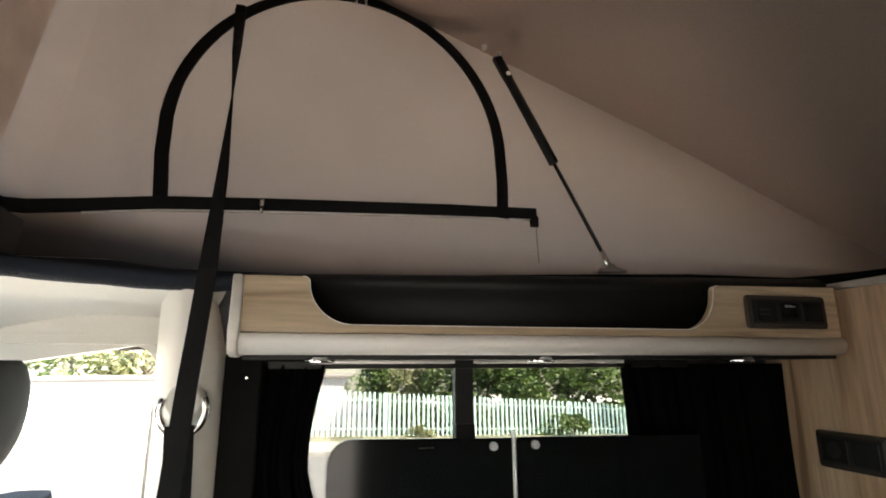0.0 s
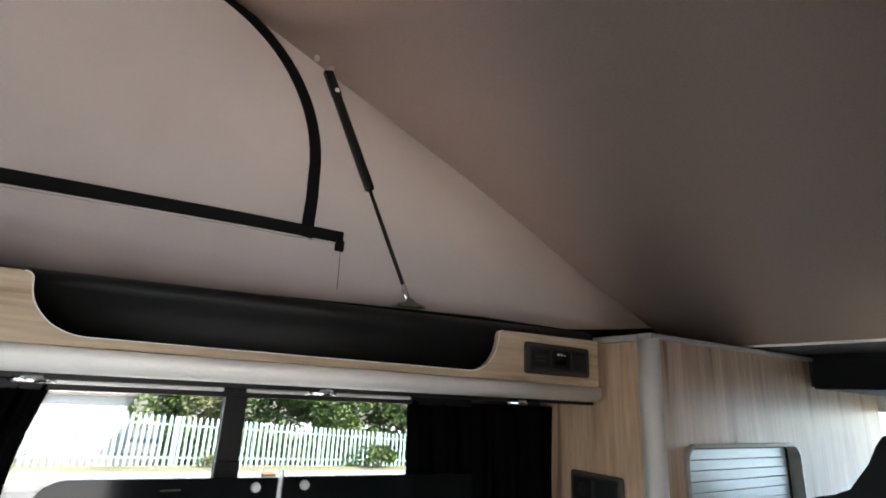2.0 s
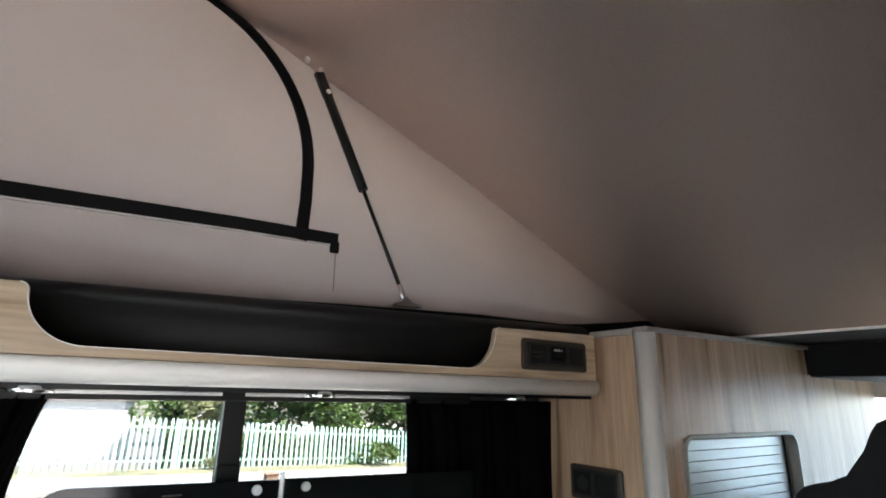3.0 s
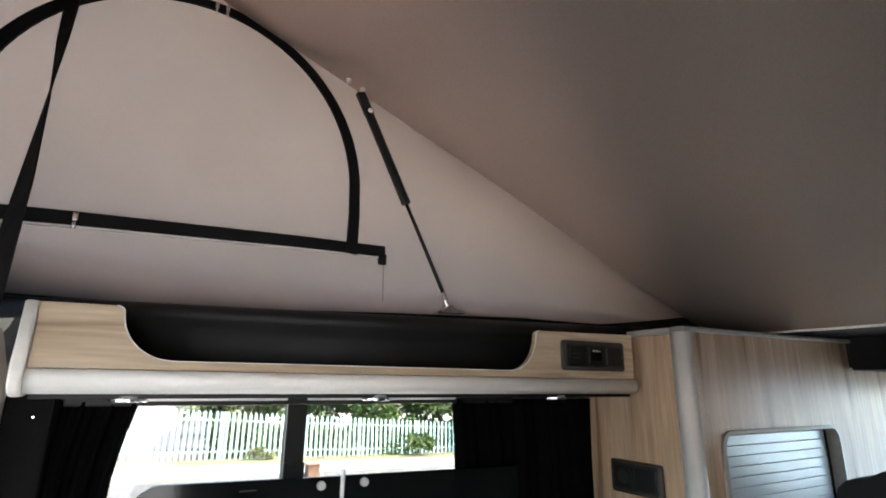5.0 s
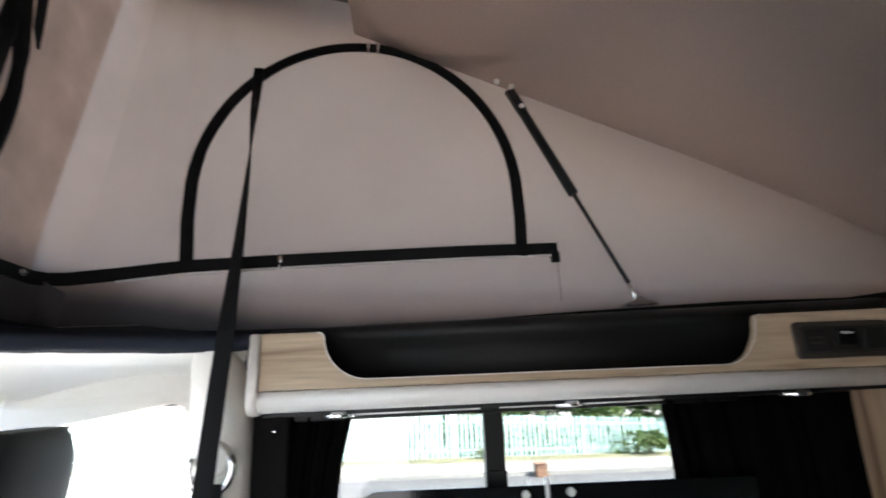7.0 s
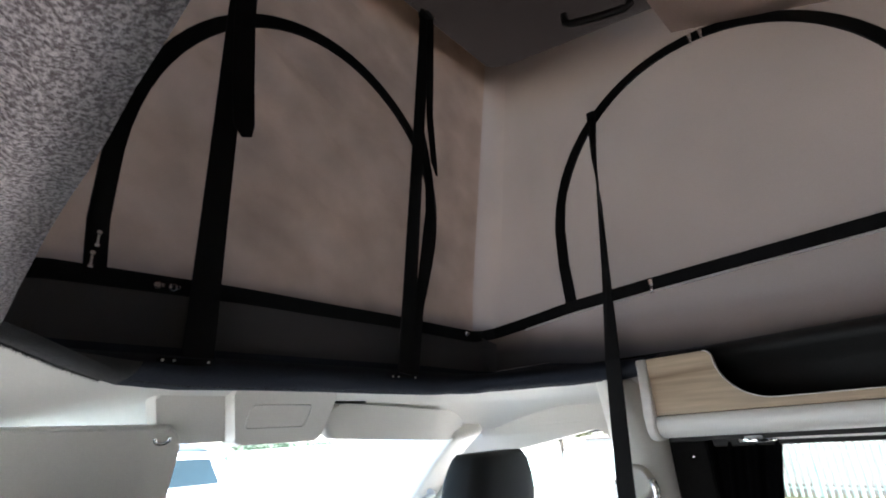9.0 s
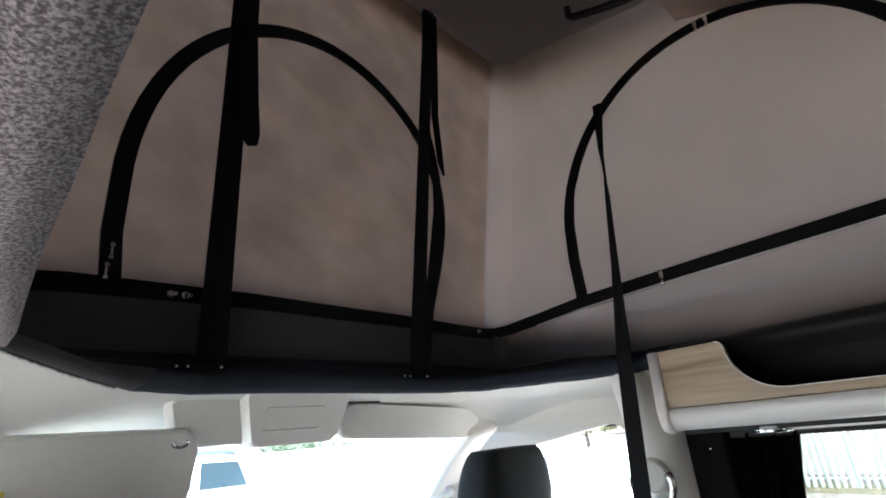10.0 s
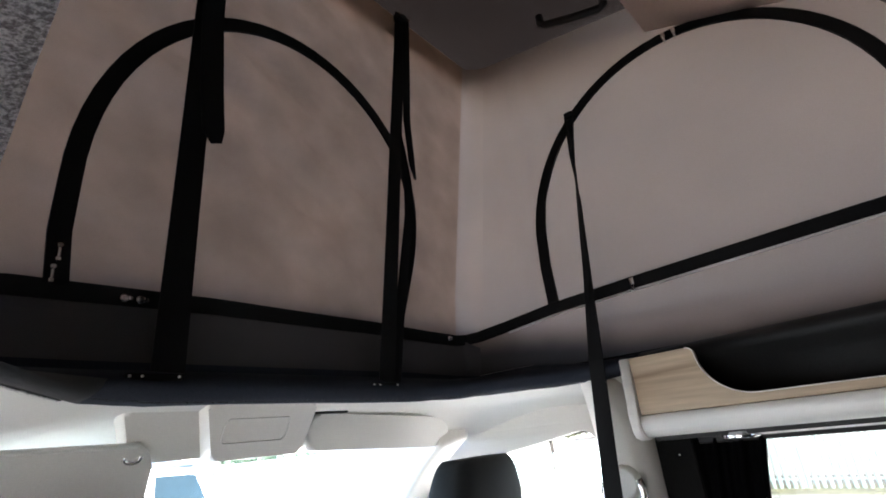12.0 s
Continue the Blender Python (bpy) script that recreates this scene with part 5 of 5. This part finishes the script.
part("grip", tube(pts, 0.011, 10), M_DARKPLASTIC, handle, "", True)


# ---- outside ----
FENCE_Y = 22.0
fence = thing("palisade_fence", (0, FENCE_Y, ground_z(0, FENCE_Y)), "pale green steel palisade fence beside the road", "fence")


def fence_top(x):
    return 0.29 if x < 1.0 else 0.29 - 0.062 * (x - 1.0)


def pale_mesh():
    k = bmesh.new()
    sec = [(-0.052, 0.014), (-0.024, -0.010), (0, -0.016), (0.024, -0.010), (0.052, 0.014)]
    zs = (0.0, 1.52)
    rows = [[k.verts.new((x, y, z)) for x, y in sec] for z in zs]
    tip = [k.verts.new((x * 0.25, y * 0.4, 1.62 - abs(x) * 0.6)) for x, y in sec]
    rows.append(tip)
    for a, b in zip(rows, rows[1:]):
        for i in range(4):
            k.faces.new((a[i], a[i + 1], b[i + 1], b[i]))
    me = bpy.data.meshes.new("pale")
    bmesh.ops.recalc_face_normals(k, faces=k.faces)
    k.to_mesh(me)
    k.free()
    me.materials.append(M_FENCE)
    return me


for zf in (0.16, 0.80):
    pts = [Vector((x, FENCE_Y + 0.04, ground_z(x, FENCE_Y) + 0.1 + (fence_top(x) - ground_z(x, FENCE_Y) - 0.1) * zf)) for x in (-18.1, 1.0, 18.0)]
    part("rail", ribbon(pts, (0, 0, 1), 0.05, 0.04), M_FENCE, fence)
PALE = pale_mesh()
rng = random.Random(5)
for i in range(175):
    x = -18 + i * 0.205
    zb = ground_z(x, FENCE_Y) + 0.1
    o = new("pale", PALE)
    o.parent = fence
    o.location = (x - fence.location.x, rng.uniform(-0.006, 0.006), zb - fence.location.z)
    o.scale = (1, 1, (fence_top(x) - zb) / 1.62)
    o.rotation_euler = (rng.uniform(-0.01, 0.01), rng.uniform(-0.012, 0.012), 0)
for i in range(14):
    x = -19 + i * 2.75
    zb = ground_z(x, FENCE_Y)
    part("post", box(x - 0.05, x + 0.05, FENCE_Y + 0.045, FENCE_Y + 0.13, zb, fence_top(x) - 0.05), M_FENCE, fence)


def leaves(rnd, centre, radii, count, size, k=None):
    """Many small leaf blades strewn over and in an uneven crown; returns vertex and face lists."""
    vs, fs = k if k else ([], [])
    c = Vector(centre)
    lumps = [(Vector((rnd.gauss(0, 0.5), rnd.gauss(0, 0.5), rnd.gauss(0, 0.42))), rnd.uniform(0.35, 0.6)) for _ in range(12)]
    for _ in range(count):
        lp, lr = rnd.choice(lumps)
        d = Vector((rnd.gauss(0, 1), rnd.gauss(0, 1), rnd.gauss(0, 1))).normalized()
        p = lp + d * lr * rnd.uniform(0.65, 1.05)
        p = c + Vector((p.x * radii[0], p.y * radii[1], p.z * radii[2]))
        u = Vector((rnd.gauss(0, 1), rnd.gauss(0, 1), rnd.gauss(0, 0.6))).normalized()
        w = u.cross(Vector((rnd.gauss(0, 1), rnd.gauss(0, 1), rnd.gauss(0, 1)))).normalized()
        s = size * rnd.uniform(0.6, 1.4)
        b = len(vs)
        vs += [p - u * s, p + w * s * 0.45, p + u * s, p - w * s * 0.45]
        fs.append((b, b + 1, b + 2, b + 3))
    return vs, fs


def leafy(name, data, mat, parent, label=""):
    vs, fs = data
    off = root_of(parent)
    me = bpy.data.meshes.new(name)
    me.from_pydata([v - off for v in vs], [], fs)
    me.materials.append(mat)
    ob = new(name, me)
    ob.parent = parent
    return tagged(ob, label, kind="stuff")


def tree(x, y, height, spread, mat, label, count, seed, size=0.13, cat="tree", low=0.35):
    rnd = random.Random(seed)
    z = ground_z(x, y)
    t = thing("tree" if cat == "tree" else "shrub", (x, y, z), label, cat, "trees and shrubs behind the fence")
    k = tube([(x, y, z - 0.1), (x + 0.05, y, z + height * 0.3), (x - 0.04, y + 0.05, z + height * 0.55), (x, y, z + height * 0.8)], [0.035 * height, 0.026 * height, 0.016 * height, 0.005 * height], 9)
    for i in range(6):
        a = rnd.uniform(0, 6.28)
        h = z + height * rnd.uniform(low, 0.65)
        q = Vector((x + math.cos(a) * spread * 0.6, y + math.sin(a) * spread * 0.6, h + height * 0.2))
        k = tube([(x, y, h), Vector((x, y, h)).lerp(q, 0.5) + Vector((0, 0, 0.05 * height)), q], [0.011 * height, 0.007 * height, 0.003 * height], 6, bm=k)
    part("trunk", k, M_BARK, t)
    leafy("crown", leaves(rnd, (x, y, z + height * (0.5 + low * 0.35)), (spread, spread * 0.8, height * (0.52 - low * 0.3)), count, size), mat, t)
    return t


tree(9.8, 24.4, 4.0, 2.6, M_LEAF, "dense dark green conifer-like tree behind the fence", 5200, 11, 0.15, low=0.45)
tree(13.5, 24.0, 4.2, 2.8, M_LEAF, "dense dark green tree behind the fence", 4200, 12, 0.15, low=0.2)
tree(7.6, 25.5, 4.4, 2.0, M_LEAF, "green tree behind the fence", 3200, 13, 0.14, low=0.45)
tree(5.0, 26.5, 3.4, 1.3, M_LEAF2, "pale feathery shrub behind the fence", 2600, 14, 0.12, "shrub", 0.45)
tree(3.3, 27.5, 3.6, 1.1, M_LEAF, "green tree beside the white building", 2400, 15, 0.13, low=0.45)
tree(11.0, 21.3, 1.1, 0.9, M_LEAF, "dull green shrub growing through the fence", 1200, 16, 0.09, "shrub", 0.1)
tree(4.4, 21.4, 0.5, 0.5, M_LEAF2, "small weedy shrub at the foot of the fence", 400, 17, 0.07, "shrub", 0.1)
for i, x in enumerate((-20.0, -15.0, -10.5, -6.0)):
    tree(x, 37.0 + (i % 2) * 0.8, 5.8 + 0.5 * (i % 3), 3.0, M_LEAF if i % 2 else M_LEAF2, "leafy tree behind the white building", 2600, 20 + i, 0.19, low=0.3)
for i, (x, y) in enumerate(((-38, 20.6), (-39, 22.6), (-38, 24.6), (-38.5, 26.6), (-38, 29.0))):
    tree(x, y, 2.7 + (i % 3) * 0.15, 1.5, M_LEAF3, "leafy tree beyond the windscreen, paled to stand for glare", 700, 40 + i, 0.13, low=0.6)


def hedge():
    """A dense low hedge just behind the fence, extended to darken the gaps between pales."""
    rnd = random.Random(71)
    vs, fs = [], []
    for _ in range(15000):
        x = rnd.uniform(2.6, 17.5)
        y = FENCE_Y + 0.55 + 0.9 * rnd.random() + 0.15 * math.sin(x * 1.7)
        foot = ground_z(x, y)
        top = fence_top(x) - (0.50 if x < 9.0 else 0.12) + 0.14 * math.sin(x * 2.3) + 0.10 * math.sin(x * 5.1 + 1)
        p = Vector((x, y, foot + (top - foot) * rnd.random()))
        u = Vector((rnd.gauss(0, 1), rnd.gauss(0, 1), rnd.gauss(0, 0.7))).normalized()
        w = u.cross(Vector((rnd.gauss(0, 1), rnd.gauss(0, 1), rnd.gauss(0, 1)))).normalized()
        s = rnd.uniform(0.08, 0.19)
        b = len(vs)
        vs += [p - u * s, p + w * s * 0.5, p + u * s, p - w * s * 0.5]
        fs.append((b, b + 1, b + 2, b + 3))
    return vs, fs


hedge_thing = thing("hedge", (0, FENCE_Y + 1, ground_z(0, FENCE_Y + 1)), "dense green hedge behind the fence, extended to darken its gaps", "hedge")
leafy("foliage", hedge(), M_LEAF, hedge_thing)
bx = ground_z(4.75, 16.0)
box_thing = thing("utility_box", (4.75, 16.0, bx), "small brown timber box beside the kerb", "box")
part("body", box(4.60, 4.94, 15.8, 16.15, bx - 0.02, bx + 0.36, 0.02), M_BROWNBOX, box_thing)
part("lid", box(4.58, 4.96, 15.78, 16.17, bx + 0.361, bx + 0.39, 0.01), M_BROWNBOX, box_thing)

house = thing("white_building", (-2.0, 30, ground_z(-2.0, 30)), "low white rendered building with a dark gutter behind the fence", "building")
zb = ground_z(-2.0, 30)
part("wall", box(-14.0, 1.8, 29, 34, zb - 0.3, zb + 2.5), M_RENDERWALL, house)
part("roof", prism([(-14.2, zb + 2.5), (2.0, zb + 2.5), (2.0, zb + 2.66), (-14.2, zb + 2.66)], 28.8, 34.3, "y", 0.03), M_ROOFTILE, house)
for x in (-0.16, 0.07, 0.30):
    pane_part = part("window", box(x, x + 0.15, 28.97, 28.999, -1.02, -0.58), M_ALU_DULL, house, "narrow grey window")
    part("sill", box(x - 0.02, x + 0.17, 28.94, 28.999, -1.06, -1.021), M_RENDERWALL, pane_part)
house = thing("white_building", (4.2, 40, ground_z(4.2, 40)), "white rendered house far behind the shrubs", "building")
zb = ground_z(7, 42)
part("wall", box(4.6, 8.2, 40, 46, zb - 0.3, zb + 3.3), M_RENDERWALL, house)
part("roof", prism([(4.3, zb + 3.3), (8.5, zb + 3.3), (6.4, zb + 4.4)], 39.7, 46.3, "y"), M_ROOFTILE, house)
for x in (5.2, 6.9):
    part("window", box(x, x + 0.8, 39.96, 40.02, zb + 1.6, zb + 2.6), M_WINDOWDARK, house)

zb = ground_z(-42, 15)
house = thing("long_building", (-42, 15, zb), "long white building with a low blue-grey roof beyond the windscreen", "building")
part("wall", box(-46, -40.0, 9.0, 19.0, zb - 0.3, 1.45), M_RENDERWALL, house)
part("roof", prism([(-46.3, 1.451), (-39.7, 1.451), (-39.7, 1.58), (-43.0, 2.25), (-46.3, 1.58)], 8.7, 19.3, "y"), M_SLATE, house)

# Added wall, its height fitted so the camera sees only the tree tops.
solid("trunk_screen_wall", box(-36.3, -36.0, 19.2, 36.0, ground_z(-36, 27) - 0.8, 1.32), M_RENDERWALL, "white wall added to hide the tree trunks", "wall", "structure")

# a van parked side-on ahead of the windscreen
VAN_X = -8.0
zg = ground_z(VAN_X - 0.85, 3.2)
parked = thing("parked_van", (VAN_X - 0.85, 3.2, zg), "white parked van on the tarmac, sky reflection painted on its windows", "van")
out = [(0.62, zg + 0.24), (0.58, 0.60), (0.70, 1.28), (0.85, 1.38), (2.4, 1.40), (3.9, 1.37), (4.25, 1.335), (4.42, 1.25), (5.10, 0.74), (5.55, 0.60), (5.80, 0.42), (5.86, zg + 0.30), (5.78, zg + 0.22)]
van_body = part("body", prism(out, VAN_X - 1.75, VAN_X, "x", 0.07, seg=4), M_PAINT, parked)
part("window", prism([(3.62, 0.895), (4.37, 0.885), (4.20, 1.238), (4.12, 1.252), (3.62, 1.272)], VAN_X + 0.001, VAN_X + 0.006, "x"), M_VANGLASS, van_body, "cab door window with sky reflection painted blue")
part("window", prism(rounded(2.45, 3.50, 0.90, 1.27, 0.05, 4), VAN_X + 0.001, VAN_X + 0.006, "x"), M_VANGLASS, van_body, "side window with sky reflection painted blue")
part("window", prism([(4.50, 1.235), (5.12, 0.775), (5.09, 0.76), (4.47, 1.22)], VAN_X - 1.62, VAN_X - 0.12, "x"), M_VANGLASS, van_body, "raked windscreen")
part("wing_mirror", box(VAN_X + 0.01, VAN_X + 0.18, 4.44, 4.50, 0.82, 1.00, 0.025), M_PAINT, van_body, "", True)
part("door_handle", box(VAN_X + 0.002, VAN_X + 0.03, 3.68, 3.84, 0.66, 0.70, 0.008), M_DARKPLASTIC, van_body)
for y in (1.45, 4.95):
    for x in (VAN_X - 1.60, VAN_X - 0.20):
        wheel = part("wheel", cylinder((x, y, zg + 0.33), (x + 0.215, y, zg + 0.33), 0.33, n=32, bevel=0.03), M_DARKPLASTIC, parked, "black tyre", True)
        part("rim", cylinder((x + 0.216, y, zg + 0.33), (x + 0.224, y, zg + 0.33), 0.20, 0.19, 24), M_ALU, wheel, "silver rim", True)
